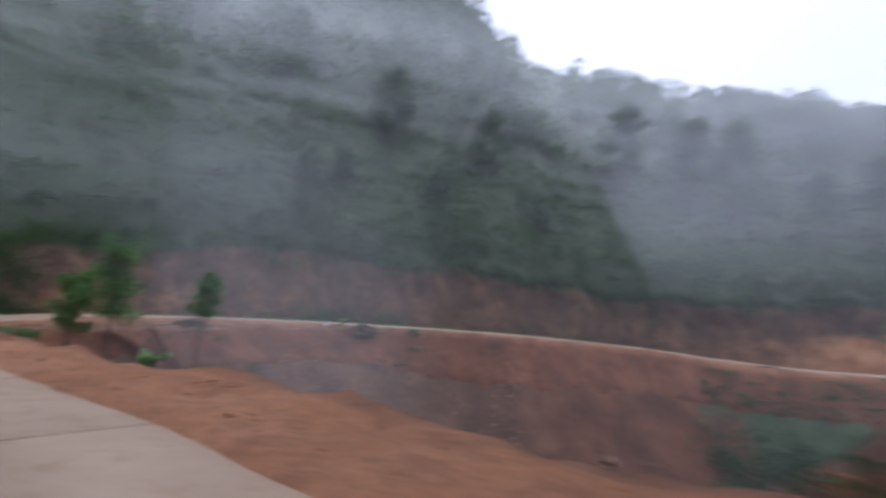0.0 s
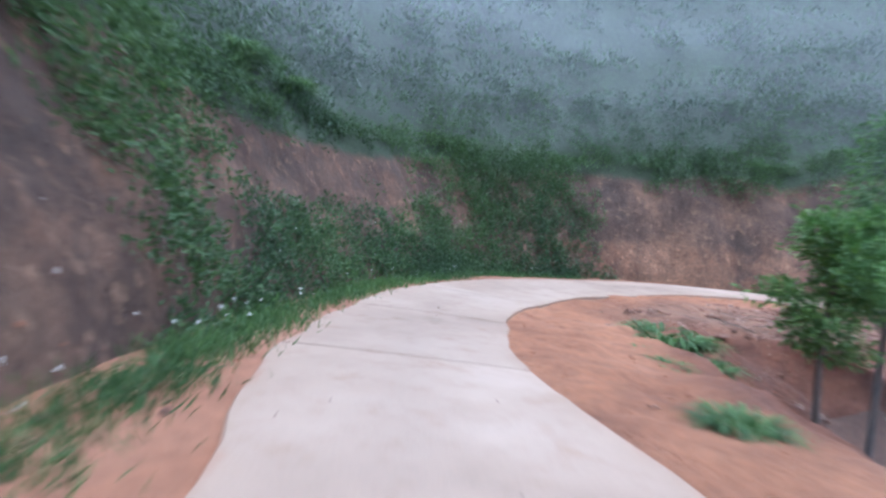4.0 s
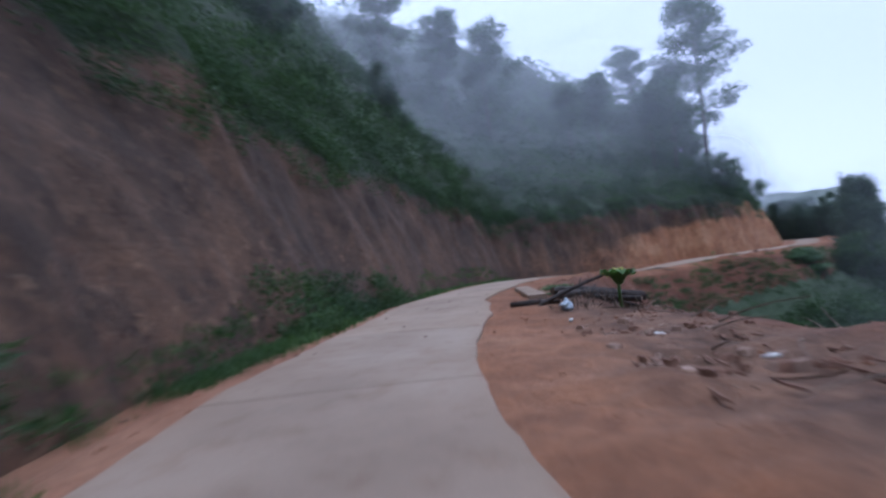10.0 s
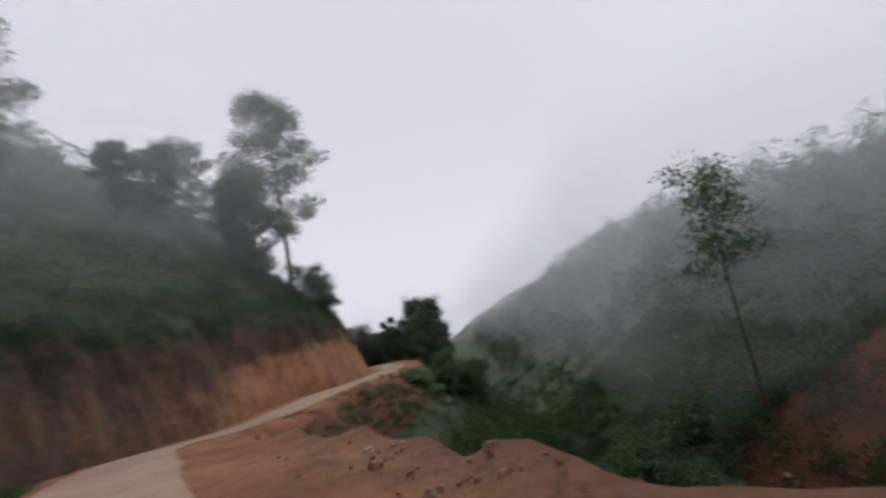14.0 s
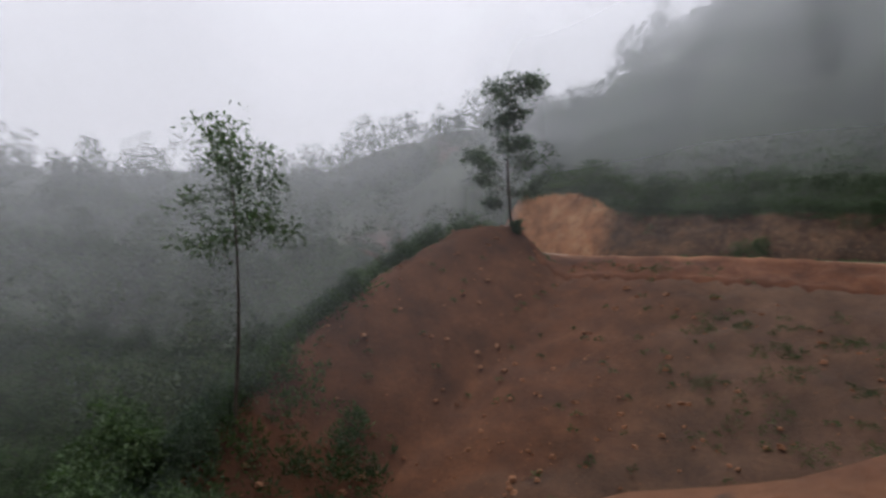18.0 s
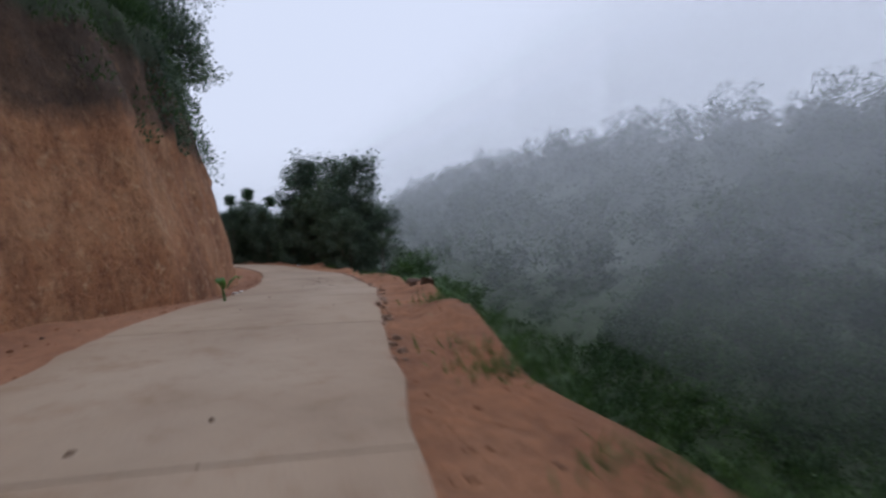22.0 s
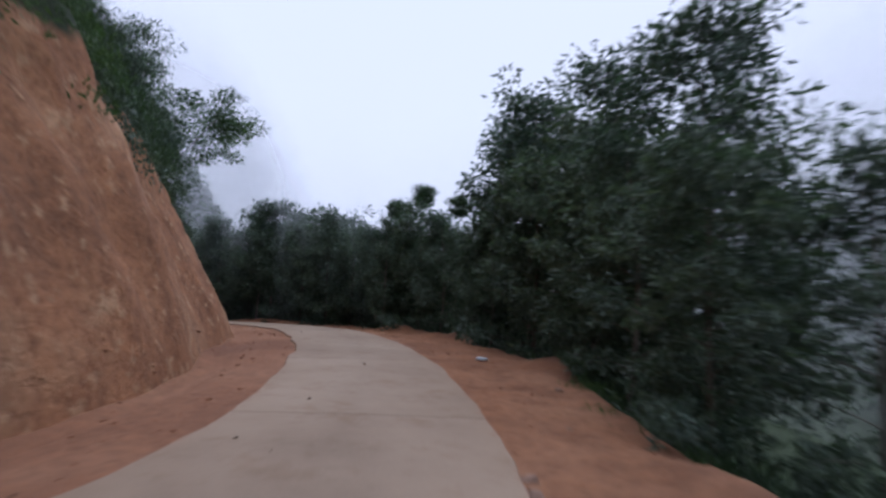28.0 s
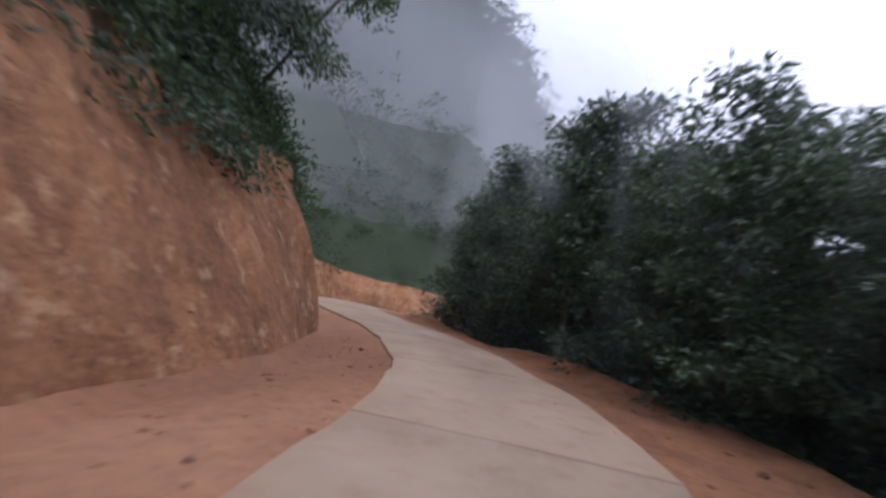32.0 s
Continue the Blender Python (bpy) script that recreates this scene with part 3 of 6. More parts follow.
# older rows are browner; the dip at 12 to 18 also paints overhang shade
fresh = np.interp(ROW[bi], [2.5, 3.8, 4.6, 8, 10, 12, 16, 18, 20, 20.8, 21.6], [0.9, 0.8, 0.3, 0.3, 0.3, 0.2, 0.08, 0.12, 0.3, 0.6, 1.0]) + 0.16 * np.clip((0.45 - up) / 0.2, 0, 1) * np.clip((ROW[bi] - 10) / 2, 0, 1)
# rows 18.5 to 23.6 turn browner upward: humus, moss and painted-in shade
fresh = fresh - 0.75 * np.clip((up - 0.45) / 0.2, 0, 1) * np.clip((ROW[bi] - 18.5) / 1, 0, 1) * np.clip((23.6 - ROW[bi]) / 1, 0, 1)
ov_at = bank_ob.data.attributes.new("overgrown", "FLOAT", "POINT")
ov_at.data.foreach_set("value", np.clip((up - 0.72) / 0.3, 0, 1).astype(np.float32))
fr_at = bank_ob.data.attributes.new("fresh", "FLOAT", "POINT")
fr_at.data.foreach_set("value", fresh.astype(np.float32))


def axis(lo, hi, step, far_lo, far_hi):
    core = np.arange(lo, hi, step)
    out_hi, out_lo, s = [hi], [lo], step
    while out_hi[-1] < far_hi:
        s *= 1.16
        out_hi.append(out_hi[-1] + s)
    s = step
    while out_lo[-1] > far_lo:
        s *= 1.16
        out_lo.append(out_lo[-1] - s)
    return np.concatenate([out_lo[:0:-1], core, out_hi])


gx, gy = axis(-58, 128, 1.0, -1500, 1600), axis(-30, 92, 1.0, -1500, 1500)
GX, GY = np.meshgrid(gx, gy)
gi, gd = nearest(GX, GY)
GZ = height(GX, GY, gi, gd) - 0.06
inside = (gd < (HALF + vw + rw + 2.9)[gi]) & (gd > -(HALF + sw_ + 2.9)[gi])
endz = (gi == 0) | (gi == K - 1)
inside &= ~endz
GZ = np.where(inside, GZ - 0.5, GZ)
gw = len(gx)
i2, j2 = np.meshgrid(np.arange(len(gy) - 1), np.arange(gw - 1), indexing="ij")
gq = np.stack([i2 * gw + j2, i2 * gw + j2 + 1, (i2 + 1) * gw + j2 + 1, (i2 + 1) * gw + j2], -1).reshape(-1, 4)
gq = gq[~inside[gq].all(1)]
vx, vy = GX.ravel(), GY.ravel()
kn, _ = to_line(vx, vy, KNOLL)
edge_n = fbm(vx * 0.15, vy * 0.15, 3, 71)
near_knoll = np.clip((20 + 5 * edge_n - kn) / 3, 0, 1)
near_road = np.clip((30 + 6 * edge_n + gd) / 3, 0, 1) * (ROW[gi] < 19.4) * (vx < 31) + np.clip((5 + gd) / 2, 0, 1)
bare = np.clip(near_knoll + near_road, 0, 1) * (gd < 0) * np.clip((slide_side(vx, vy) + 1.5 + 2 * edge_n) / 1.5, 0, 1) + (gd < 0) * np.clip((4.2 + gd + SHOULDER[gi]) / 2, 0, 1) + 0.85 * (gd < 0) * np.clip((17 + 3 * edge_n - vx) / 3, 0, 1) * np.clip((vy - 3) / 4, 0, 1) * np.clip((36 - vy) / 6, 0, 1)
bare = np.clip(bare, 0, 1)


def ground_material():
    m, nt, b = mat_new("slope_soil", 0.95)
    at = nt.nodes.new("ShaderNodeAttribute")
    at.attribute_name = "bare"
    big = n_noise(nt, 0.3, 6, 0.65)
    fine = n_noise(nt, 4.0, 8, 0.7)
    # slide earth kept darker than the shoulder's, holding the steep slope's shade
    red = n_ramp(nt, big, [(0.3, (0.04, 0.0145, 0.006)), (0.5, (0.076, 0.028, 0.011)), (0.7, (0.112, 0.044, 0.018))])
    wa = nt.nodes.new("ShaderNodeAttribute")
    wa.attribute_name = "worn"
    brown = n_ramp(nt, big, [(0.3, (0.034, 0.021, 0.014)), (0.5, (0.064, 0.038, 0.024)), (0.7, (0.105, 0.064, 0.042))])
    red = n_mix(nt, wa.outputs["Fac"], red, brown)
    dark = n_ramp(nt, fine, [(0.3, (0.018, 0.034, 0.015)), (0.7, (0.046, 0.072, 0.032))])
    col = n_mix(nt, at.outputs["Fac"], dark, red)
    grain = n_ramp(nt, fine, [(0.28, (0.6, 0.57, 0.55)), (0.5, (0.95, 0.95, 0.95)), (0.75, (1.3, 1.25, 1.2))])
    nt.links.new(n_mix(nt, 0.8, col, grain, "MULTIPLY"), b.inputs["Base Color"])
    n_bump(nt, b, fine, 0.7, 0.12)
    return m


ground = part_np("ground", np.stack([vx, vy, GZ], -1), gq, ground_material())
bare_at = ground.data.attributes.new("bare", "FLOAT", "POINT")
bare_at.data.foreach_set("value", bare.astype(np.float32))
worn_at = ground.data.attributes.new("worn", "FLOAT", "POINT")
worn = 0.75 * np.clip((ROW[gi] - 5.2) / 1.0, 0, 1) * np.clip((16.5 - ROW[gi]) / 1.0, 0, 1) * np.clip((kn - 6 + 4 * edge_n) / 4, 0, 1)
worn_at.data.foreach_set("value", worn.astype(np.float32))
tagged(ground, "mountain ground of dark soil and red slide earth", "ground", kind="structure")

# ---- concrete slabs with open joints ----
road = tagged(new("road"), "narrow pale concrete mountain road in cast slabs", "road", kind="structure")
WIDE_L = along([(5.2, 0), (5.6, -0.55), (6.8, -0.6), (7.5, 0), (19.6, 0), (20.2, 0.4), (21, 0.4), (21.6, 0.2), (22.3, 0.2), (22.9, 0.35), (23.5, 0.2), (24, -0.1), (24.4, -0.2), (25, -0.12), (26, 0.22), (27, 0)])
WIDE_R = along([(5.4, 0), (6, 0.2), (7, 0.2), (7.8, -0.15), (8.6, 0), (9.6, 0.5), (11, 0.5), (11.6, 0.15), (13, 0), (19.1, 0), (19.45, -0.3), (19.9, -0.2), (20.3, 0.08), (20.7, 0.25), (21.6, 0.28), (22, 0), (23.6, 0.2), (24.2, 0.1), (25, -0.25), (26.3, -0.35), (27.2, 0), (28.5, -0.2), (31, -0.2)])
edge_l = HALF + 0.03 + WIDE_L + 0.15 * fbm(STA * 0.9, STA * 0 + 2.2, 3, 81)
edge_r = HALF + 0.03 + WIDE_R + 0.15 * fbm(STA * 0.9, STA * 0 + 7.2, 3, 83)
SLAB = 12
for a in range(0, K - 1, SLAB):
    b = min(a + SLAB, K - 1)
    n = b - a + 1
    cols = np.array([-1, -0.86, -0.5, 0, 0.5, 0.86, 1.0])
    vs = []
    t0 = np.linspace(0, 1, n)
    gap = np.zeros(n)
    gap[0], gap[-1] = 0.012, -0.012
    for lay, drop in ((1.0, 0.0), (1.0, -0.02), (1.0, -0.2)):
        for c in (cols if drop == 0.0 else cols[[0, -1]]):
            w = np.where(c > 0, edge_l[a:b + 1], edge_r[a:b + 1]) * c * (0.99 if drop == 0.0 else 1.0)
            px_ = CL[a:b + 1, 0] + NOR[a:b + 1, 0] * w + TAN[a:b + 1, 0] * gap
            py_ = CL[a:b + 1, 1] + NOR[a:b + 1, 1] * w + TAN[a:b + 1, 1] * gap
            pz_ = CL[a:b + 1, 2] + drop + (0.012 * (1 - c * c) if drop == 0.0 else 0)
            vs.append(np.stack([px_, py_, pz_ + 0 * px_], -1))
    vs = np.array(vs)
    fs = []
    order = [9, 7, 0, 1, 2, 3, 4, 5, 6, 8, 10]
    for q, r_ in zip(order[:-1], order[1:]):
        for k in range(n - 1):
            fs.append((q * n + k, q * n + k + 1, r_ * n + k + 1, r_ * n + k))
    for k in (0, n - 1):
        for q, r_ in ((0, 1), (1, 2), (2, 3), (3, 4), (4, 5), (5, 6)):
            fs.append((q * n + k, r_ * n + k, 10 * n + k, 9 * n + k) if k == 0 else (r_ * n + k, q * n + k, 9 * n + k, 10 * n + k))
    slab = part_np("slab", vs.reshape(-1, 3), np.array(fs), M_concrete, road, smooth=False)
    lane = slab.data.attributes.new("lane", "FLOAT", "POINT")
    lane.data.foreach_set("value", np.repeat(np.concatenate([cols, [-1, 1, -1, 1]]), n).astype(np.float32))


# ---- leaves and plants ----
def unit(v):
    return v / (np.linalg.norm(v, axis=1, keepdims=True) + 1e-9)


def leaves(base, way, length, aspect=0.38, fold=0.12):
    """Pointed leaves, each a kite of two triangles' worth, from base points along given ways."""
    n = len(base)
    w = unit(way)
    side = unit(np.cross(w, unit(rng.normal(size=(n, 3)))))
    up = np.cross(side, w)
    L = np.broadcast_to(length, n)[:, None]
    v = np.empty((n, 4, 3))
    v[:, 0] = base
    v[:, 1] = base + w * L * 0.45 + side * L * aspect * 0.5 + up * L * fold
    v[:, 2] = base + w * L - up * L * fold
    v[:, 3] = base + w * L * 0.45 - side * L * aspect * 0.5 + up * L * fold
    return v.reshape(-1, 3), np.arange(n * 4).reshape(n, 4)


def clumps(px, py, pz, radius, tall, count, length, aspect=0.38, lift=0.5):
    """Bushy tufts of leaves standing at the given places."""
    n = len(px)
    k = np.repeat(np.arange(n), count)
    m = len(k)
    dirs = unit(rng.normal(size=(m, 3)))
    dirs[:, 2] = np.abs(dirs[:, 2])
    rad = rng.uniform(0.25, 1.0, m) ** 0.6
    R, T_ = np.broadcast_to(radius, n)[k], np.broadcast_to(tall, n)[k]
    base = np.stack([px[k] + dirs[:, 0] * rad * R, py[k] + dirs[:, 1] * rad * R, pz[k] - 0.1 + dirs[:, 2] * rad * T_], -1)
    way = dirs + rng.normal(size=(m, 3)) * 0.6 + np.array([0, 0, lift])
    return leaves(base, way, np.broadcast_to(length, n)[k] * rng.uniform(0.6, 1.3, m), aspect)


def stuff(name, pieces, mat, label, cat):
    v, f, o = [], [], 0
    for a, b in pieces:
        v.append(a)
        f.append(b + o)
        o += len(a)
    ob = part_np(name, np.vstack(v), np.vstack(f), mat, smooth=False)
    return tagged(ob, label, cat, kind="stuff")


def scatter(lo, hi, near, far, density, seed, left=True):
    """Random places beside the road between two rows and two distances past the bank top or the shoulder."""
    r = np.random.default_rng(seed)
    a, b = np.searchsorted(ROW, lo), np.searchsorted(ROW, hi) - 1
    area = (STA[b] - STA[a]) * (far - near)
    n = int(area * density)
    k = r.integers(a, b, n)
    q = near + (far - near) * r.random(n)
    d = (HALF + vw + rw)[k] + q if left else -((HALF + sw_)[k] + q)
    x = CL[k, 0] + NOR[k, 0] * d + r.normal(size=n) * 0.2
    y = CL[k, 1] + NOR[k, 1] * d + r.normal(size=n) * 0.2
    i, dd = nearest(x, y)
    ok = (dd > 0) == left
    ok &= np.abs(dd) > HALF + (vw[i] if left else 0.8 * sw_[i])
    x, y, i, dd = x[ok], y[ok], i[ok], dd[ok]
    z = height(x, y, i, dd)
    return x, y, z, i, dd


def patchy(x, y, scale, cut, seed):
    return fbm(x * scale, y * scale, 3, seed) > cut


# fringe hanging over the cut, low slope cover, taller cover higher up
x, y, z, i, d = scatter(1.5, 33, -0.7, 2.4, 3.0, 101)
fringe = clumps(x, y, z + 0.05, rng.uniform(0.5, 1.1, len(x)), rng.uniform(0.5, 1.2, len(x)), 90, 0.16, 0.36, 0.1)
x, y, z, i, d = scatter(1.5, 34, 1.5, 18, 1.35, 103)
low = clumps(x, y, z + 0.15, rng.uniform(0.8, 1.5, len(x)), rng.uniform(0.5, 1.4, len(x)), 66, 0.24)
x, y, z, i, d = scatter(1.5, 35, 16, 66, 0.36, 105)
high = clumps(x, y, z, rng.uniform(1.4, 2.6, len(x)), rng.uniform(1.2, 3.4, len(x)), 32, 0.86, 0.42)
x, y, z, i, d = scatter(2, 17, 62, 130, 0.1, 107)
top_cover = clumps(x, y, z, rng.uniform(2.2, 4.0, len(x)), rng.uniform(2, 4.5, len(x)), 32, 1.4, 0.5)
stuff("hillside_scrub", [fringe, low, high, top_cover], M_leaf, "dense dark green scrub covering the hillside above the cutting", "scrub")

# plants that took root on the older cut face and the grassy verge by the gully head
a_, b_ = np.searchsorted(ROW, 5.2), np.searchsorted(ROW, 15)
n = 3600
k = rng.integers(a_, b_, n)
q = rng.random(n) ** 1.2
d = HALF + vw[k] + rw[k] * q
x, y = CL[k, 0] + NOR[k, 0] * d, CL[k, 1] + NOR[k, 1] * d
z = height(x, y, k, d)
ok = fbm(STA[k] * 0.13, q * 1.5, 3, 131) > np.where((ROW[k] > 8.0) & (ROW[k] < 11.7), 0.1, np.where(ROW[k] < 8.0, 0.06, 0.38))
face_plants = clumps(x[ok], y[ok], z[ok], rng.uniform(0.3, 0.9, ok.sum()), rng.uniform(0.3, 0.9, ok.sum()), 70, 0.16, 0.32, 0.2)
k = rng.integers(np.searchsorted(ROW, 3), np.searchsorted(ROW, 20.5), 2600)
q = 1.04 - 0.5 * rng.random(2600) ** 1.8
d = HALF + vw[k] + rw[k] * q
x, y = CL[k, 0] + NOR[k, 0] * d, CL[k, 1] + NOR[k, 1] * d
ok = q > 0.8 - 0.7 * fbm(STA[k] * 0.16, STA[k] * 0 + 4.4, 3, 137) - np.where(ROW[k] < 9, 0.06, 0.0)
x, y, z = x[ok], y[ok], height(x[ok], y[ok], k[ok], d[ok])
drape = clumps(x, y, z, rng.uniform(0.4, 0.9, len(x)), rng.uniform(0.3, 0.8, len(x)), 80, 0.15, 0.34, -0.35)
stuff("bank_plants", [face_plants, drape], M_leaf, "green weeds and creepers rooted on the earth bank", "weeds")


n = 1500
k = rng.integers(np.searchsorted(ROW, 9.4), np.searchsorted(ROW, 12.5), n)
q = rng.random(n) ** 1.2 * 1.0 - 0.12
d = HALF + vw[k] + rw[k] * q
x, y = CL[k, 0] + NOR[k, 0] * d, CL[k, 1] + NOR[k, 1] * d
ok = rng.random(n) < np.clip((11.7 - ROW[k]) / 0.4, 0.0, 1) * np.clip((ROW[k] - 9.4) / 0.6, 0, 1) * np.where(q < 0.25, 0.8, np.where((ROW[k] > 10.6) & (ROW[k] < 11.6), 0.75, 0.16))
x, y, z, n = x[ok], y[ok], height(x[ok], y[ok], k[ok], d[ok]), ok.sum()
shrub_band = clumps(x, y, z, rng.uniform(0.3, 0.7, n), rng.uniform(0.4, 1.1, n), 60, 0.18, 0.34, 0.2)
n = 230
k = rng.integers(np.searchsorted(ROW, 13.6), np.searchsorted(ROW, 15.25), n)
d = HALF + vw[k] * 0.75 + rw[k] * rng.uniform(-0.1, 0.25, n)
x, y = CL[k, 0] + NOR[k, 0] * d, CL[k, 1] + NOR[k, 1] * d
foot_band = clumps(x, y, height(x, y, k, d), rng.uniform(0.25, 0.6, n), rng.uniform(0.3, 0.9, n), 60, 0.15, 0.34, 0.3)
stuff("bank_shrubs", [shrub_band, foot_band], M_leaf, "dense leafy shrubs along the foot of the bank", "shrubs")


def grass(x, y, z, tall, count, width=0.05, spread=0.25):
    n = len(x)
    k = np.repeat(np.arange(n), count)
    m = len(k)
    base = np.stack([x[k], y[k], z[k]], -1) + np.c_[rng.normal(size=(m, 2)) * spread, np.zeros(m)]
    way = np.c_[rng.normal(size=(m, 2)) * 0.5, np.ones(m)]
    return leaves(base, way, np.broadcast_to(tall, n)[k] * rng.uniform(0.5, 1.2, m), width / 0.3, 0.1)


n = 1900
k = rng.integers(np.searchsorted(ROW, 5.6), np.searchsorted(ROW, 17.6), n)
q = np.where(ROW[k] < 10.3, rng.uniform(0.2, 1.15, n), rng.uniform(0.42, 1.15, n))
d = HALF + vw[k] * q
x, y = CL[k, 0] + NOR[k, 0] * d, CL[k, 1] + NOR[k, 1] * d
ok = fbm(STA[k] * 0.2, q * 0.8, 2, 141) > np.where(ROW[k] < 10.3, -0.16, np.where(ROW[k] > 13.2, -0.12, 0.0))
ok |= (ROW[k] > 14.0) & (ROW[k] < 14.75)
x, y, k, d = x[ok], y[ok], k[ok], d[ok]
z = height(x, y, k, d)
verge_grass = grass(x, y, z, np.where(ROW[k] < 7, 0.15, 0.24), 34, 0.024, 0.24)
weeds = clumps(x[::3], y[::3], z[::3], 0.3, rng.uniform(0.2, 0.5, len(x[::3])), 30, 0.12, 0.4, 0.6)
stuff("verge_grass", [verge_grass, weeds], M_grass, "fresh green grass and weeds along the road verge", "grass")

# small white flowers among the verge weeds
n = 60
k = rng.integers(np.searchsorted(ROW, 7), np.searchsorted(ROW, 11), n)
d = HALF + vw[k] * rng.uniform(0.5, 1.5, n)
x, y = CL[k, 0] + NOR[k, 0] * d, CL[k, 1] + NOR[k, 1] * d
m_white, nt_, b_w = mat_new("white_petals", 0.7)
b_w.inputs["Base Color"].default_value = (0.75, 0.75, 0.7, 1)
z = height(x, y, k, d) + rng.uniform(0.15, 0.6, n)
stuff("weed_flowers", [clumps(x, y, z, 0.02, 0.02, 5, 0.04, 0.6)], m_white, "tiny white flowers on the verge weeds", "flowers")

# outer edge of the shoulder and the slopes below it
x, y, z, i, d = scatter(19.6, 25, -0.35, 1.4, 1.5, 151, False)
ok = patchy(x, y, 0.35, -0.12, 153)
edge_grass = grass(x[ok], y[ok], z[ok] - 0.05, 0.26, 40, 0.022, 0.25)
edge_weeds = clumps(x[ok], y[ok], z[ok] - 0.05, 0.3, 0.2, 26, 0.08)
stuff("edge_grass", [edge_grass, edge_weeds], M_grass, "rough green grass on the outer edge of the shoulder", "grass")
x, y, z, i, d = scatter(18.6, 33, 0.5, 3.2, 2.2, 157, False)
ok = z < CL[i, 2] - 0.3
near_below = grass(x[ok], y[ok], z[ok] - 0.05, 0.5, 54, 0.024, 0.32)
x, y, z, i, d = scatter(18.6, 33, 2.6, 7, 1.8, 159, False)
ok = z < CL[i, 2] - 0.4
mid_below = clumps(x[ok], y[ok], z[ok], rng.uniform(0.4, 0.9, ok.sum()), rng.uniform(0.3, 0.8, ok.sum()), 64, 0.12)
x, y, z, i, d = scatter(18.6, 33, 6, 16, 1.4, 160, False)
ok = z < CL[i, 2] - 0.5
ring_below = clumps(x[ok], y[ok], z[ok], rng.uniform(0.5, 1.1, ok.sum()), rng.uniform(0.4, 1.0, ok.sum()), 54, 0.19)
x, y, z, i, d = scatter(18.6, 33, 15, 34, 0.9, 155, False)
ok = z < CL[i, 2] - 0.5
below = clumps(x[ok], y[ok], z[ok], rng.uniform(0.6, 1.3, ok.sum()), rng.uniform(0.4, 1.1, ok.sum()), 34, 0.36)


def area(x0, x1, y0, y1, n, seed):
    r = np.random.default_rng(seed)
    x, y = r.uniform(x0, x1, n), r.uniform(y0, y1, n)
    i, d = nearest(x, y)
    return x, y, height(x, y, i, d), i, d


x, y, z, i, d = area(-24, 75, -40, 58, 12000, 161)
kn, _ = to_line(x, y, KNOLL)
en = fbm(x * 0.15, y * 0.15, 3, 71)
red = (kn < 19 + 5 * en) | ((-d < 11 + 6 * en) & (ROW[i] < 15.5))
ok = (d < -9) & ((slide_side(x, y) < 0.5 + 2 * en) | (x > 28.5) & (y > 34)) | (d < -9) & (~red) & (y < 38) & (rng.random(len(x)) < 0.25) & (x < 6)
small_ok, ok = ok & (x < 12), ok & (x >= 12)
fine_gully = clumps(x[small_ok], y[small_ok], z[small_ok], rng.uniform(0.4, 0.9, small_ok.sum()), rng.uniform(0.3, 0.9, small_ok.sum()), 60, 0.17)
gully = clumps(x[ok], y[ok], z[ok], rng.uniform(0.6, 1.4, ok.sum()), rng.uniform(0.7, 2.2, ok.sum()), 40, 0.4)
x, y, z, i, d = scatter(1.0, 3.3, -2.6, 5, 1.6, 171, False)
start_scrub = clumps(x, y, z, rng.uniform(0.5, 1.0, len(x)), rng.uniform(0.6, 1.6, len(x)), 50, 0.26)
x, y, z, i, d = scatter(3.2, 6.2, 0.5, 2.6, 1.5, 173, False)
ok = patchy(x, y, 0.4, -0.1, 175)
edge_scrub = clumps(x[ok], y[ok], z[ok] - 0.1, 0.4, 0.3, 50, 0.14)
stuff("valley_scrub", [start_scrub, edge_scrub, near_below, mid_below, ring_below, below, gully, fine_gully], M_leaf, "dark green scrub on the slopes below the road", "scrub")


# ---- trees ----
def limb(points, r0, r1, seg=7):
    """A tapered tube along a bent line."""
    p = np.array(points, float)
    t = np.gradient(p, axis=0)
    t = unit(t)
    ref = np.array([0.3, 0.9, 0.1])
    a = unit(np.cross(t, ref))
    b = np.cross(t, a)
    n = len(p)
    rad = np.linspace(r0, r1, n)[:, None, None]
    ang = np.linspace(0, 2 * np.pi, seg, endpoint=False)
    ring = p[:, None] + rad * (a[:, None] * np.cos(ang)[None, :, None] + b[:, None] * np.sin(ang)[None, :, None])
    f = []
    for i in range(n - 1):
        for j in range(seg):
            f.append((i * seg + j, i * seg + (j + 1) % seg, (i + 1) * seg + (j + 1) % seg, (i + 1) * seg + j))
    return ring.reshape(-1, 3), np.array(f)


def joined(pieces):
    v, f, o = [], [], 0
    for a, b in pieces:
        v.append(a)
        f.append(b + o)
        o += len(a)
    return np.vstack(v), np.vstack(f)


def bent(a, b, sag, r, n=7):
    a, b = np.array(a, float), np.array(b, float)
    u = np.linspace(0, 1, n)[:, None]
    off = np.array([r.normal() * sag, r.normal() * sag, sag * 0.6])
    return a + (b - a) * u + off * np.sin(np.pi * u)


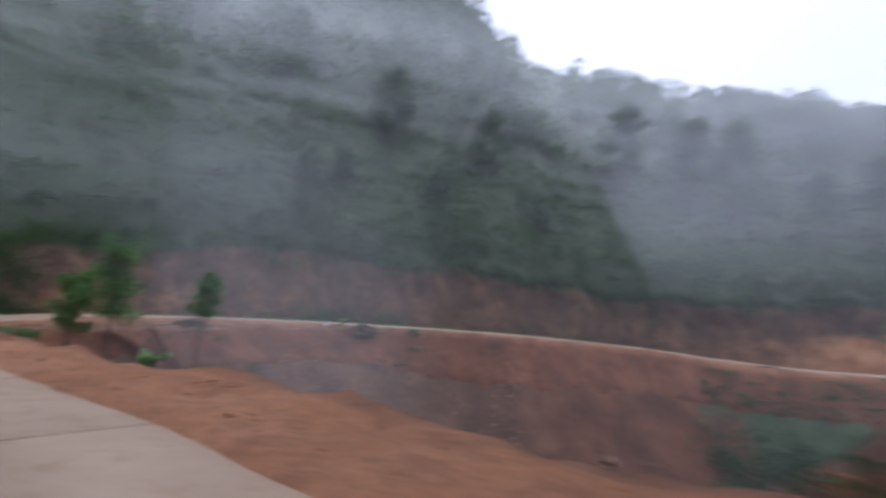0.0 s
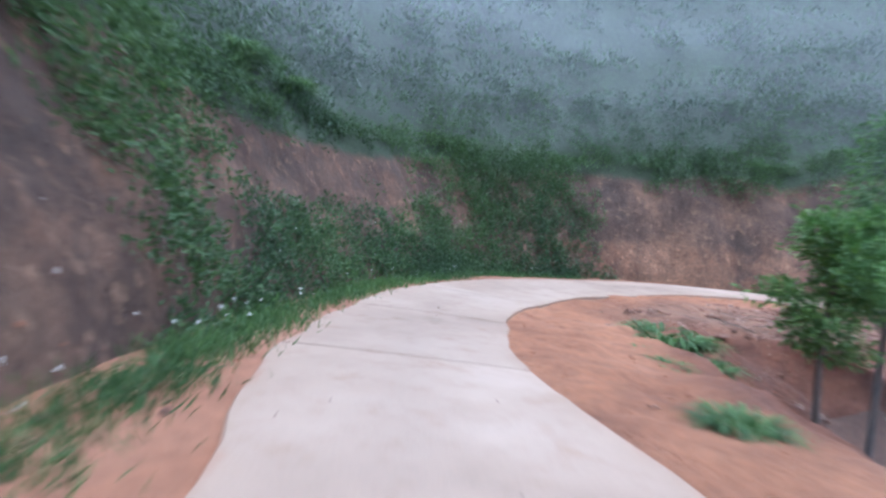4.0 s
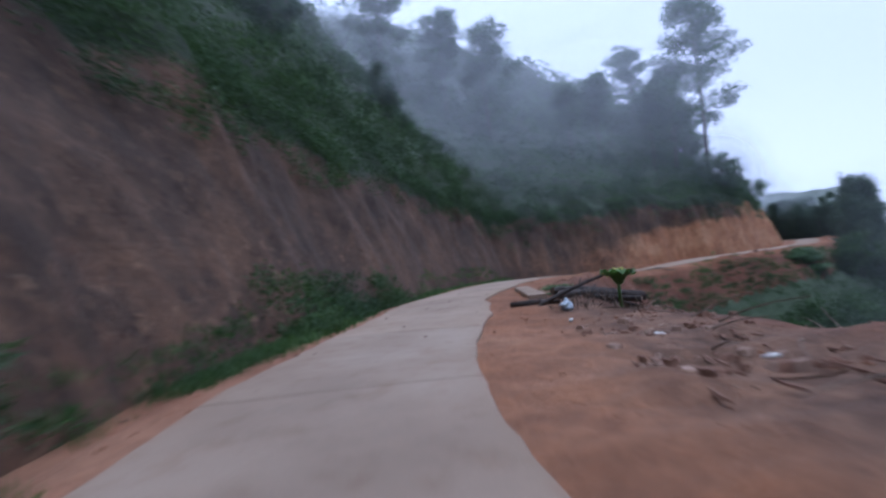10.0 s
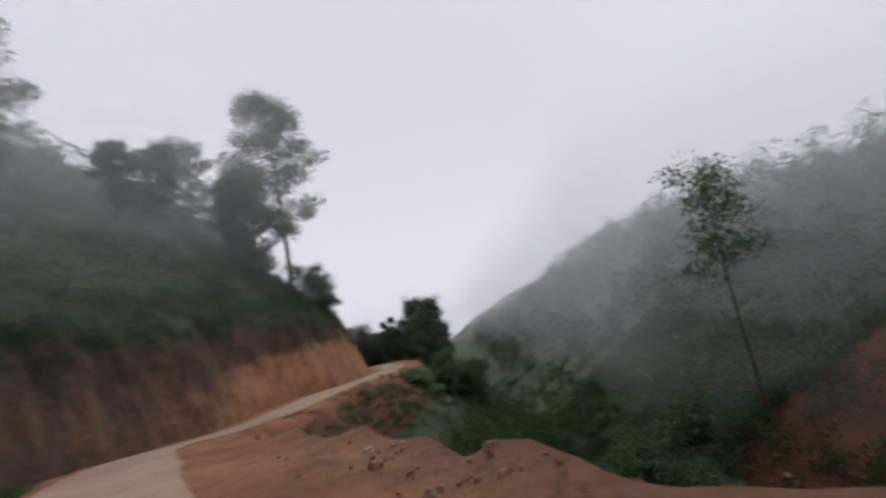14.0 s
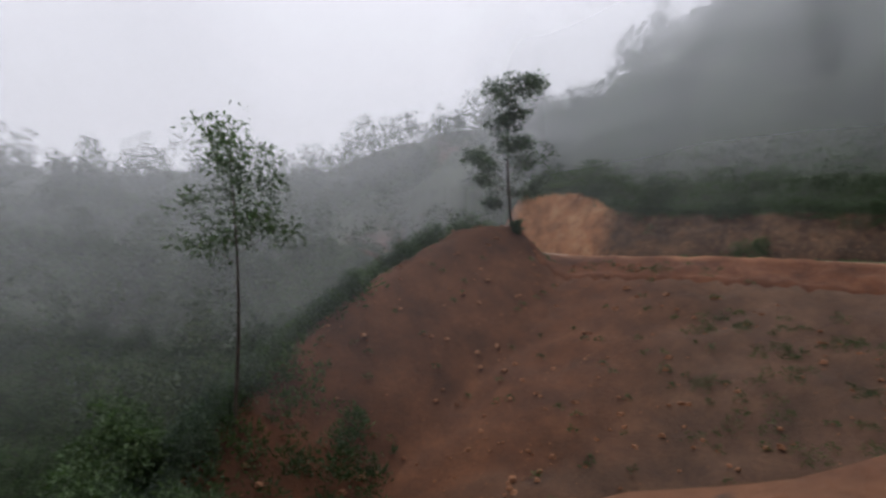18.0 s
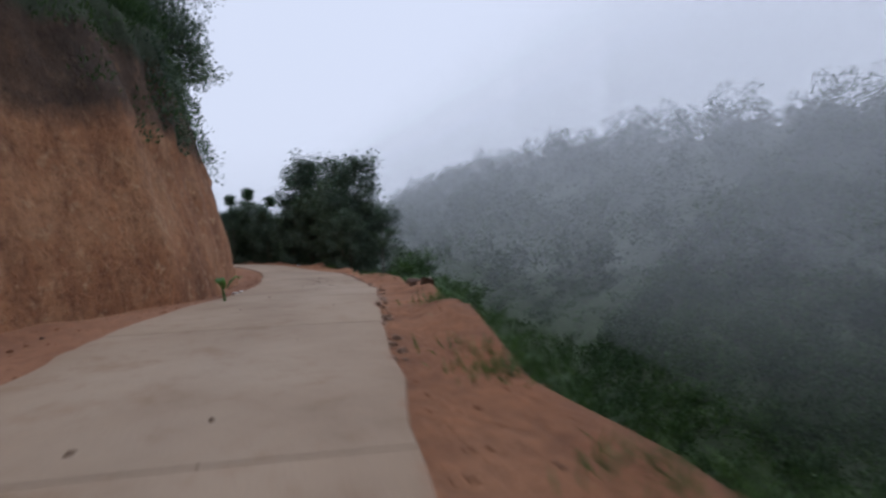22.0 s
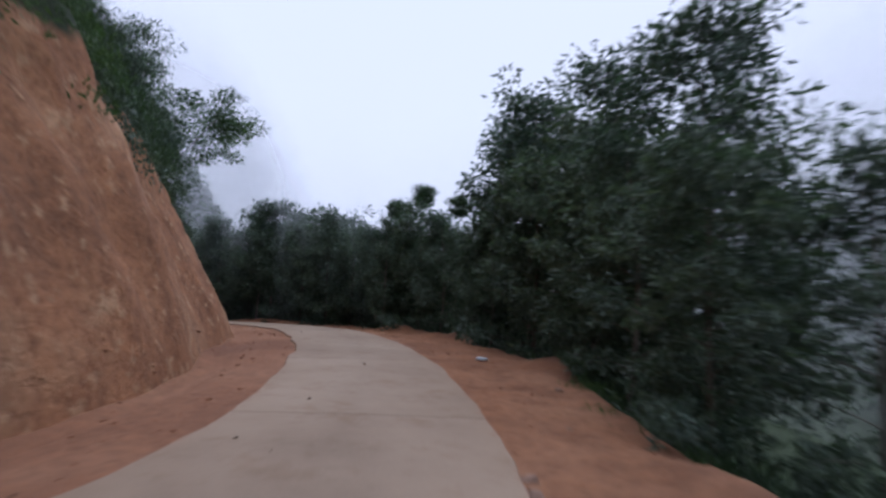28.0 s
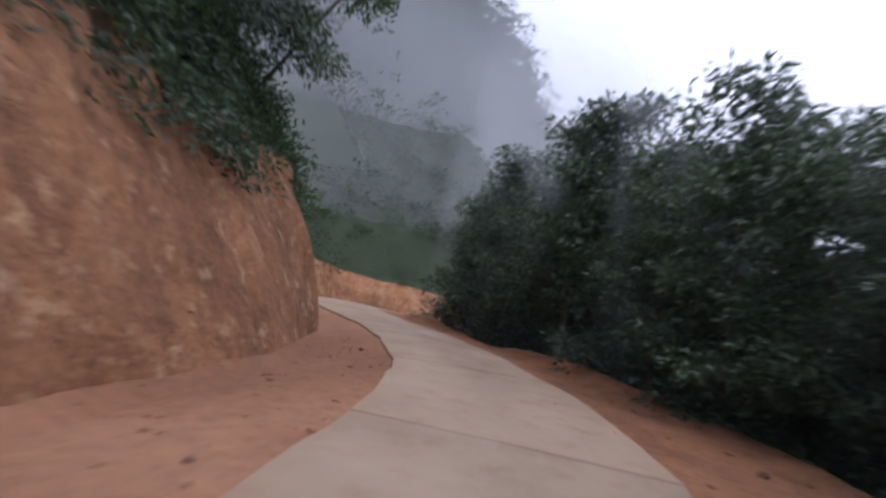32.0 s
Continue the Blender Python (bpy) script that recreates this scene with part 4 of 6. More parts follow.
def tree(name, tall, first, spread, limbs, per, leaf_len, seed, leaf_mat, bark, label, cat="tree", top=0.55, girth=0.02, droop=0.0, puff=0.16, aspect=0.34, lean=(0, 0)):
    """A trunk, limbs that leave it from height `first` up, and sprays of leaves round the limb ends."""
    r = np.random.default_rng(seed)
    thing = new(name)
    tip = np.array([lean[0] * tall, lean[1] * tall, tall])
    line = bent((0, 0, -0.6), tip * 0.97, tall * 0.025, r, 11)
    part_np("trunk", *limb(line, girth * tall, girth * tall * 0.16, 8), bark, thing)
    centres = []
    for k in range(limbs):
        u = first + (1 - first) * (k + 0.5) / limbs
        q = line[min(10, int(u * 10))]
        q2 = line[min(10, int(u * 10) + 1)]
        base = q + (q2 - q) * (u * 10 % 1)
        shape = (1 - ((u - first) / (1 - first)) ** 1.6 * (1 - top)) * (0.55 + 0.45 * min(1, (u - first) / 0.2 + 0.3))
        ang = k * 2.4 + r.normal() * 0.5
        reach = spread * shape * r.uniform(0.55, 1.15)
        end = base + np.array([math.cos(ang) * reach, math.sin(ang) * reach, reach * r.uniform(0.15, 0.7) - droop * reach])
        b_line = bent(base, end, reach * 0.08, r, 6)
        part_np("branch", *limb(b_line, girth * tall * 0.3 * (1.1 - u), girth * tall * 0.05, 5), bark, thing)
        for s_ in (0.45, 0.62, 0.78, 0.9, 1.0):
            j = s_ * 5
            c = b_line[int(min(4, j))] + (b_line[min(5, int(j) + 1)] - b_line[int(min(4, j))]) * (j - int(min(4, j)))
            for _ in range(2):
                centres.append(c + r.normal(size=3) * spread * 0.1)
    for _ in range(5):
        centres.append(tip * r.uniform(0.9, 1.0) + r.normal(size=3) * spread * 0.06)
    centres = np.array(centres)
    keep = r.random(len(centres)) > 0.12
    centres = centres[keep]
    k = np.repeat(np.arange(len(centres)), per)
    m = len(k)
    dirs = unit(r.normal(size=(m, 3)))
    rad = puff * spread * r.uniform(0.6, 1.5, len(centres))[k] * r.uniform(0.1, 1, m) ** 0.5
    base = centres[k] + dirs * rad[:, None] * np.array([1.25, 1.25, 0.6])
    out = unit(centres - tip * np.array([1, 1, 0]) * 0.0)[k] * np.array([0.5, 0.5, 0.0])
    way = dirs * 0.8 + out + r.normal(size=(m, 3)) * 0.35 + np.array([0, 0, -0.15 - droop])
    part_np("crown", *leaves(base, way, leaf_len * r.uniform(0.6, 1.3, m), aspect), leaf_mat, thing, smooth=False)
    return tagged(thing, label, cat)


def stand(thing, x, y, turn=0.0, size=1.0, z=None):
    zz = height([x], [y])[0] if z is None else z
    m = Matrix.Translation((x, y, zz)) @ Matrix.Rotation(turn, 4, "Z") @ Matrix.Diagonal((size, size, size, 1))
    thing.matrix_world = m
    return thing


def copy_stand(thing, x, y, turn=0.0, size=1.0, z=None):
    zz = height([x], [y])[0] if z is None else z
    m = Matrix.Translation((x, y, zz)) @ Matrix.Rotation(turn, 4, "Z")
    c = copy_thing(thing, m)
    c.scale = (size, size, size)
    return c


# young plantation on the outer side of the far bend
PLANT = [
    tree("plantation_tree", 8.6, 0.22, 2.3, 24, 34, 0.23, 201, M_leaf_dark, M_bark_pale, "slender young plantation tree with pale trunk and dark leaves", droop=0.1, girth=0.011),
    tree("plantation_tree", 7.4, 0.18, 2.1, 22, 36, 0.23, 202, M_leaf_dark, M_bark_pale, "slender young plantation tree with pale trunk and dark leaves", droop=0.15, girth=0.011),
    tree("plantation_tree", 9.4, 0.25, 2.5, 24, 34, 0.23, 203, M_leaf_dark, M_bark_pale, "tall young plantation tree with pale trunk and dark crown", top=0.3, girth=0.011),
    tree("plantation_tree", 6.4, 0.15, 1.9, 20, 38, 0.22, 204, M_leaf_dark, M_bark, "bushy young plantation tree with dark leaves", droop=0.1, girth=0.011),
]
for t_ in PLANT:
    tagged(t_, group="plantation trees")
spots = []
r_ = np.random.default_rng(77)
a_, b_ = np.searchsorted(ROW, 24.25), np.searchsorted(ROW, 31.4)
for depth, gap in ((1.0, 1.5), (3.0, 1.6), (5.6, 2.2), (9.0, 3.2)):
    s_ = STA[a_] + (0.0 if depth < 5 else 1.5)
    while s_ < STA[b_]:
        k = int(np.searchsorted(STA, s_))
        if depth > 5 and ROW[k] < 26.6:
            s_ += 2.0
            continue
        q = depth + r_.uniform(-0.5, 0.8)
        d = -(HALF + sw_[k] + q)
        spots.append((CL[k, 0] + NOR[k, 0] * d + r_.normal() * 0.3, CL[k, 1] + NOR[k, 1] * d + r_.normal() * 0.3, ROW[k], depth))
        s_ += gap * r_.uniform(0.75, 1.3) * (2.1 if ROW[k] < 26.2 else 1.0)
used = set()
CROWNS = [(24.2, 2.0), (24.5, 4.0), (25.3, 5.0), (25.7, 7.0), (26.1, 6.4), (26.6, 4.4), (27.4, 3.4), (28.2, 4.3), (29.0, 5.3), (30.0, 5.4), (31.0, 4.8), (31.6, 2.6)]
TALL = (8.6, 7.4, 9.4, 6.4)
for q, (x, y, row, depth) in enumerate(spots):
    crown = np.interp(row, *zip(*CROWNS)) + 0.15 * (depth - 1.5)
    room = max(3.0, crown - height([x], [y])[0]) * r_.uniform(0.72, 1.0)
    v = (3, 1, 3, 0)[q % 4] if room < 7.5 else (0, 1, 2, 3)[q % 4]
    sz = 0.93 * room / TALL[v]
    if v not in used:
        used.add(v)
        stand(PLANT[v], x, y, r_.uniform(0, 6.3), sz)
    else:
        copy_stand(PLANT[v], x, y, r_.uniform(0, 6.3), sz)

# the tallest of them stand where the bend begins
for q, (row, out, crown) in enumerate(((24.7, 3.0, 5.4), (25.15, 2.8, 5.9), (25.6, 2.0, 6.6), (25.95, 2.8, 6.4))):
    k = int(np.searchsorted(ROW, row))
    d = -(HALF + sw_[k] + out)
    x, y = CL[k, 0] + NOR[k, 0] * d, CL[k, 1] + NOR[k, 1] * d
    v = (2, 0)[q % 2]
    copy_stand(PLANT[v], x, y, 1.7 * q, (crown - height([x], [y])[0]) / TALL[v])

tuft_tree = tree("tufted_tree", 8.4, 0.92, 0.6, 8, 26, 0.16, 209, M_leaf, M_bark_pale, "thin bare-stemmed tree with a small tufted crown", girth=0.006, puff=0.4)
stand(tuft_tree, 101.2, 38.6, 0.0, 1.12, -4.4)
for x, y, z, sz in ((103.4, 39.6, -4.4, 1.06), (98.3, 37.2, -4.6, 1.02)):
    copy_stand(tuft_tree, x, y, x, sz, z)

# dark undergrowth beneath the plantation
x, y, z, i, d = scatter(24.3, 32, 0.7, 10, 2.4, 291, False)
thick = clumps(x, y, z, rng.uniform(0.7, 1.3, len(x)), rng.uniform(1.0, 3.6, len(x)) * np.where(x > 112, 0.8, np.where(x < 95, 0.55, 1.15)), 84, 0.2)
stuff("plantation_thicket", [thick], M_leaf_dark, "dark undergrowth beneath the plantation trees", "undergrowth")

# tall trees on the spur above the road
big = tree("tall_tree", 24, 0.3, 5.2, 30, 64, 0.38, 211, M_leaf, M_bark, "tall ragged forest tree on the spur above the road", top=0.45, girth=0.012, puff=0.2)
stand(big, 77.8, 55.0, 0.4, 1.2)
mid_tree = tree("forest_tree", 14, 0.25, 3.8, 24, 52, 0.36, 212, M_leaf, M_bark, "forest tree with open crown on the hillside", top=0.4, girth=0.012, puff=0.17)
stand(mid_tree, 76.0, 60.0, 1.0)
slim = tree("slim_tree", 11, 0.45, 2.2, 16, 36, 0.42, 213, M_leaf, M_bark, "thin hillside tree with sparse crown", top=0.5, girth=0.009, puff=0.2)
stand(slim, 58.0, 66.0, 2.0)
for v, x, y, t_, sz in ((mid_tree, 66, 58, 0.3, 0.9), (mid_tree, 82, 66, 2.0, 1.15), (slim, 62, 60, 0.9, 1.0), (slim, 52, 68, 4.0, 0.9), (mid_tree, 45, 76, 5.0, 1.0), (slim, 40, 79, 2.5, 1.2), (mid_tree, 32, 82, 3.0, 0.95), 
                       (mid_tree, -30, -2, 2.9, 0.9), (slim, -24, 6, 1.4, 1.0), (mid_tree, -36, 12, 3.7, 1.0)):
    copy_stand(v, x, y, t_, sz)

# foliage leaning out over the cut at the two later bends
def on_bank(row, back):
    k = int(np.searchsorted(ROW, row))
    d = HALF + vw[k] + rw[k] + back
    return CL[k, 0] + NOR[k, 0] * d, CL[k, 1] + NOR[k, 1] * d


over = tree("overhanging_tree", 5.6, 0.1, 2.4, 22, 60, 0.17, 221, M_leaf_dark, M_bark, "small leafy tree leaning out over the cut bank", top=0.5, girth=0.014, droop=0.45, puff=0.22)
stand(over, *on_bank(22.7, 0.8), 0.0)
for row, back, t_, sz in ((23.1, 1.2, 1.3, 0.9), (22.3, 1.5, 2.1, 0.8), (23.6, 1.0, 0.4, 0.8), (25.2, 2.2, 2.2, 0.5), (25.8, 2.0, 3.2, 0.55), (26.3, 1.6, 0.7, 0.7), (26.9, 1.5, 4.4, 0.9), (27.5, 1.5, 5.4, 0.9), (28.2, 1.5, 1.4, 0.9), (28.0, 0.2, 3.4, 0.8), (28.6, 0.3, 0.4, 0.8), (13.8, 4.6, 1.5, 0.7), (14.6, 5.0, 3.5, 0.8), (15.6, 4.8, 4.5, 0.8), (17.0, 4.6, 0.2, 0.7)):
    copy_stand(over, *on_bank(row, back), t_, sz)
spread_tree = tree("spreading_tree", 6.6, 0.45, 3.0, 18, 64, 0.2, 222, M_leaf, M_bark, "spreading tree with fine leaves above the bend", top=0.8, girth=0.009, puff=0.16, lean=(0.3, -0.62))
stand(spread_tree, 101.0, 53.6, 0.0, 1.0)
for row, back, t_, sz in ((15.2, 9.5, 1.3, 0.8), (16.3, 8.5, 2.3, 0.7)):
    copy_stand(mid_tree, *on_bank(row, back), t_, sz)
for row, back, t_, sz in ((32.5, 15.0, 5.3, 0.7), (33.0, 12.0, 0.8, 0.6), (28.9, 7.0, 0.9, 0.8), (29.8, 9.0, 1.9, 0.9), (30.6, 11.0, 2.7, 1.0), (31.8, 13.0, 4.9, 0.8), (28.4, 11.0, 0.1, 0.9), (29.2, 14.0, 4.4, 1.0)):
    copy_stand(mid_tree, *on_bank(row, back), t_, sz)
for x, y, t_, sz in ((128.0, 74.0, 1.5, 0.6), (133.0, 76.5, 2.5, 0.7), (139.0, 79.0, 3.5, 0.8)):
    copy_stand(mid_tree, x, y, t_, sz)
# creepers and roots hanging down the later cut
a2, b2 = np.searchsorted(ROW, 21.8), np.searchsorted(ROW, 32)
n = 900
k = rng.integers(a2, b2, n)
q = 1.0 - rng.random(n) ** 2 * 0.42
d = HALF + vw[k] + rw[k] * q - 0.1
x, y = CL[k, 0] + NOR[k, 0] * d, CL[k, 1] + NOR[k, 1] * d
z = height(x, y, k, d)
ok = fbm(STA[k] * 0.22, q * 0.7, 3, 161) > -0.05
creep = clumps(x[ok], y[ok], z[ok], rng.uniform(0.3, 0.8, ok.sum()), rng.uniform(0.3, 0.8, ok.sum()), 70, 0.18, 0.3, -0.6)
stuff("hanging_creepers", [creep], M_leaf_dark, "dark creepers hanging over the lip of the cutting", "creepers")

# the two lone trees seen across the gully
lone = tree("lone_tree", 19.4, 0.6, 4.2, 13, 30, 0.34, 231, M_leaf, M_bark, "lone slender tree with tiered crown on the valley side", top=0.45, girth=0.0075, puff=0.2)
stand(lone, 32.3, 28.2, 0.5, 1.0, -12.2)
scar_tree = tree("slide_tree", 13.0, 0.12, 3.6, 15, 60, 0.36, 232, M_leaf_dark, M_bark, "ragged tree standing alone above the earth slide", top=0.6, girth=0.013, puff=0.17, lean=(0.05, 0.3))
stand(scar_tree, 10.4, 3.6, 0.0, 1.1)

# shrubs at the gully head
def gully_shrub(name, x, y, top, crown, spread, limbs, per, leaf, seed, label):
    """A shrub whose bare stem rises from the gully ground to a crown at a given height."""
    zg = height([x], [y])[0]
    tall = top - zg
    ob = tree(name, tall, max(0.15, 1 - crown / tall), spread, limbs, per, leaf, seed, M_leaf_bright, M_bark, label, "shrub", girth=0.09 / tall, puff=0.3)
    return stand(ob, x, y, 0.3, 1.0, zg)


gully_shrub("young_shrub", -16.1, 30.5, 1.1, 2.6, 1.15, 14, 46, 0.18, 241, "young leafy shrub by the road bend")
gully_shrub("layered_shrub", -15.2, 32.8, 3.2, 4.2, 1.5, 18, 44, 0.2, 243, "taller shrub with layered spreading leaves by the road bend")
gully_shrub("round_shrub", -9.5, 31.8, 1.9, 2.3, 0.8, 10, 64, 0.15, 242, "small round-topped shrub on a long thin stem")

# bushes in the gully and below the outer edge
bush = tree("valley_bush", 4.2, 0.08, 2.2, 18, 46, 0.3, 251, M_leaf, M_bark, "dense rounded bush on the valley slope", "bush", girth=0.014, puff=0.26)
stand(bush, 31.8, 35.0, 0.0)
r_ = np.random.default_rng(91)
for x, y, sz in ((28, 38.5, 1.0), (26, 43, 1.3), (29.5, 44, 1.2), (31.5, 38.8, 1.1), (26.5, 40.6, 1.2), (35.5, 37, 1.1), (24, 41, 0.8), (37, 31, 1.2), (22, 36.5, 0.7), (70, 36, 0.9), (75, 34, 1.0), (68, 39.6, 0.7), (71, 38.6, 0.9), (10.2, 5.4, 0.3), (33, 40, 1.0), (38, 41, 0.9), (30.5, 41.5, 0.8), (41, 30, 0.9)):
    copy_stand(bush, x, y, r_.uniform(0, 6), sz)

# tall cane grass on the outer edge
def cane_grass(x, y, n, tall, seed, label):
    r = np.random.default_rng(seed)
    ang, rad = r.uniform(0, 6.3, n), 0.45 * np.sqrt(r.random(n))
    base = np.stack([rad * np.cos(ang), rad * np.sin(ang), np.zeros(n) - 0.1], -1)
    way = np.stack([np.cos(ang) * 0.4, np.sin(ang) * 0.4, np.ones(n)], -1) + r.normal(size=(n, 3)) * 0.22
    way = unit(way)
    L = tall * r.uniform(0.5, 1.0, n)
    side = unit(np.cross(way, np.array([0, 0, 1.0])))
    v = np.empty((n, 8, 3))
    for s_, (u, w, g) in enumerate(((0, 0.009, 0.0), (0.4, 0.017, 0.04), (0.75, 0.013, 0.26), (1.0, 0.002, 0.72))):
        mid = base + way * (L * u)[:, None] - np.array([0, 0, 1.0]) * (L * g)[:, None] + np.stack([np.cos(ang), np.sin(ang), 0 * ang], -1) * (L * g * 0.8)[:, None]
        v[:, s_ * 2] = mid - side * w
        v[:, s_ * 2 + 1] = mid + side * w
    o = np.arange(n)[:, None] * 8
    f = np.concatenate([np.stack([o + a, o + a + 1, o + a + 3, o + a + 2], -1).reshape(-1, 4) for a in (0, 2, 4)])
    thing = part_np("cane_grass", v.reshape(-1, 3), f, M_cane)
    tagged(thing, label, "grass clump", "tall grass clumps")
    return thing


cane = cane_grass(0, 0, 560, 1.7, 261, "tall arching green cane grass at the road's edge")
stand(cane, 60.5, 45.1, 0.0)
for x, y, t_, sz in ((61.5, 44.2, 1.0, 1.0), (62.6, 43.6, 2.0, 1.0), (59.6, 45.5, 4.0, 0.6), (61.4, 43.2, 0.5, 1.1), (63.0, 42.6, 2.2, 1.0), (63.4, 44.3, 3.1, 1.25), (64.6, 43.6, 0.8, 1.1), (62.4, 44.7, 1.6, 1.15), (66.0, 42.8, 2.9, 0.9), (-29.6, 24.6, 0.4, 0.8), (-30.6, 27.0, 1.7, 0.7), (1.9, 53.3, 2.4, 0.5)):
    copy_stand(cane, x, y, t_, sz)

# woods on the far side of the valley
x, y, z, i, d = area(-45, 230, -115, 25, 4600, 271)
ds, hs = to_line(x, y, SOUTH_RIDGE)
ok = ((d < -34) | (ROW[i] < 3.0) & (np.abs(d) > 4)) & (ds < 62) & (np.hypot(x - 17, y - 15) > 19)
x, y, z = x[ok], y[ok], z[ok]
n = len(x)
tallness = rng.uniform(2.5, 7.5, n)
lumps = []
for lvl, rad in ((0.45, 1.0), (0.75, 0.85), (1.0, 0.5)):
    ox, oy = rng.normal(size=n) * 0.5, rng.normal(size=n) * 0.5
    lumps.append(clumps(x + ox, y + oy, z + tallness * lvl - 0.8, tallness * 0.3 * rad + 0.4, tallness * 0.22 + 0.5, 28, 0.5, 0.5, 0.2))
stuff("far_woods", lumps, M_leaf_far, "misty green woods covering the far side of the valley", "woods")

# taller forest high on the hill above the road
x, y, z, i, d = scatter(10, 35, 14, 95, 0.045, 281)
n = len(x)
tallness = rng.uniform(2.8, 6.5, n)
lumps = []
for lvl, rad in ((0.15, 1.5), (0.4, 1.7), (0.65, 1.5), (0.85, 1.1), (1.0, 0.6)):
    ox, oy = rng.normal(size=n) * 0.5, rng.normal(size=n) * 0.5
    lumps.append(clumps(x + ox, y + oy, z + tallness * lvl - 0.8, tallness * 0.26 * rad + 0.4, tallness * 0.16 + 0.4, 40, 0.62, 0.42, 0.1))
stuff("hill_woods", lumps, M_leaf, "dark forest on the misty hill above the road", "woods")


# close woods on the hill past the last bend
x, y, z, i, d = scatter(31.6, 35.6, 0.6, 26, 0.3, 287)
n = len(x)
tallness = rng.uniform(1.4, 4.2, n)
lumps = []
for lvl, rad in ((0.2, 1.3), (0.6, 1.3), (1.0, 0.7)):
    lumps.append(clumps(x + rng.normal(size=n) * 0.3, y + rng.normal(size=n) * 0.3, z + tallness * lvl - 0.4, tallness * 0.26 * rad + 0.3, tallness * 0.2 + 0.3, 40, 0.4, 0.4, 0.1))
stuff("bend_woods", lumps, M_leaf, "misty green woods on the hill past the last bend", "woods")

# dark scrub along the ridge beside the earth slide
r_ = np.random.default_rng(288)
y = r_.uniform(8, 37, 420)
x = np.interp(y, [9, 15, 22, 29, 35, 50], [18, 24, 29, 32, 33, 33]) + 0.4 + 6.5 * r_.random(len(y)) ** 1.4
z = height(x, y)
tallness = r_.uniform(0.9, 2.3, len(y))
lumps = [clumps(x, y, z + tallness * lvl, tallness * rad, tallness * 0.42, 46, 0.26, 0.4, 0.2) for lvl, rad in ((0.15, 0.5), (0.6, 0.36))]
stuff("ridge_scrub", lumps, M_leaf_dark, "dark green scrub on the ridge beside the earth slide", "scrub")


# ---- drifting mist ----
def mist(name, line, z0, z1, density, size, label, ends=0.34):
    p, _ = spline([(a, b, 0) for a, b in line], 4.0)
    n, rows = len(p), 9
    v, uv = [], []
    for k in range(rows):
        for j in range(n):
            t = k / (rows - 1)
            v.append((p[j, 0], p[j, 1], z0 + (z1 - z0) * t))
            uv.append((j / (n - 1), t))
    f = [(k * n + j, k * n + j + 1, (k + 1) * n + j + 1, (k + 1) * n + j) for k in range(rows - 1) for j in range(n - 1)]
    ob = part_np(name, v, np.array(f), mist_material(name + "_vapour", density, size, ends))
    lay = ob.data.uv_layers.new(name="UVMap")
    uv = np.array(uv)[np.array(f).ravel()]
    lay.data.foreach_set("uv", uv.astype(np.float32).ravel())
    return tagged(ob, label, "mist", kind="stuff")


for back, dens in ((6, 0.17), (-9, 0.22), (-26, 0.25)):
    mist("valley_mist", [(-40, back - 40), (4, back - 18), (24, back - 5), (45, back), (75, back - 2), (120, back - 10), (220, back - 30), (420, back - 68), (800, back - 124)], -40, 44 - 0.4 * back, dens, 0.008, "pale drifting mist hanging in the valley", 0.07)
mist("valley_mist", [(-9, 25), (6, 27), (28, 28), (48, 25), (72, 18), (100, 10), (150, 0), (230, -16)], -17, 24, 0.17, 0.012, "thin mist rising from the valley floor")
mist("valley_mist", [(36, 29), (48, 25), (72, 18), (100, 10), (150, 0), (230, -16)], -13, 27, 0.2, 0.012, "pale mist filling the valley below the road", 0.13)
# hillside mist, with sheets added to stand in for a veiled lens too
for back in (0.6, 2.2, 4.5, 8.0):
    mist("hill_mist", [on_bank(float(q), back) for q in np.linspace(7.5, 15, 14)], -7, 22, 0.085, 0.03, "pale mist hanging on the hillside over the bend", 0.25)
mist("gully_mist", [(30, -6), (18, -2), (8, 5), (1, 11), (-5, 18), (-9, 24), (-12, 30)], -8, 44, 0.1, 0.012, "thin mist lifting past the road")
mist("hill_mist", [on_bank(float(q), 3) for q in np.linspace(1.4, 9, 12)], -2, 46, 0.42, 0.015, "pale mist hanging on the first hillside", 0.16)
mist("gully_mist", [(-18, 30), (-11, 34), (-3, 40), (6, 46)], -16, 16, 0.13, 0.02, "thin mist drifting across the gully")
mist("bend_mist", [(24, 104), (29, 76), (33, 60), (34, 45), (34, 25), (32, 6)], 0.8, 34, 0.27, 0.012, "pale mist passing high over the road")
mist("bend_mist", [on_bank(float(q), 3) for q in np.linspace(26.5, 36, 11)], -6, 22, 0.3, 0.02, "pale mist drifting over the hill at the last bend")
mist("bend_mist", [on_bank(float(q), 10) for q in np.linspace(25.5, 36, 11)], -6, 36, 0.6, 0.02, "pale mist drifting over the hill at the last bend")


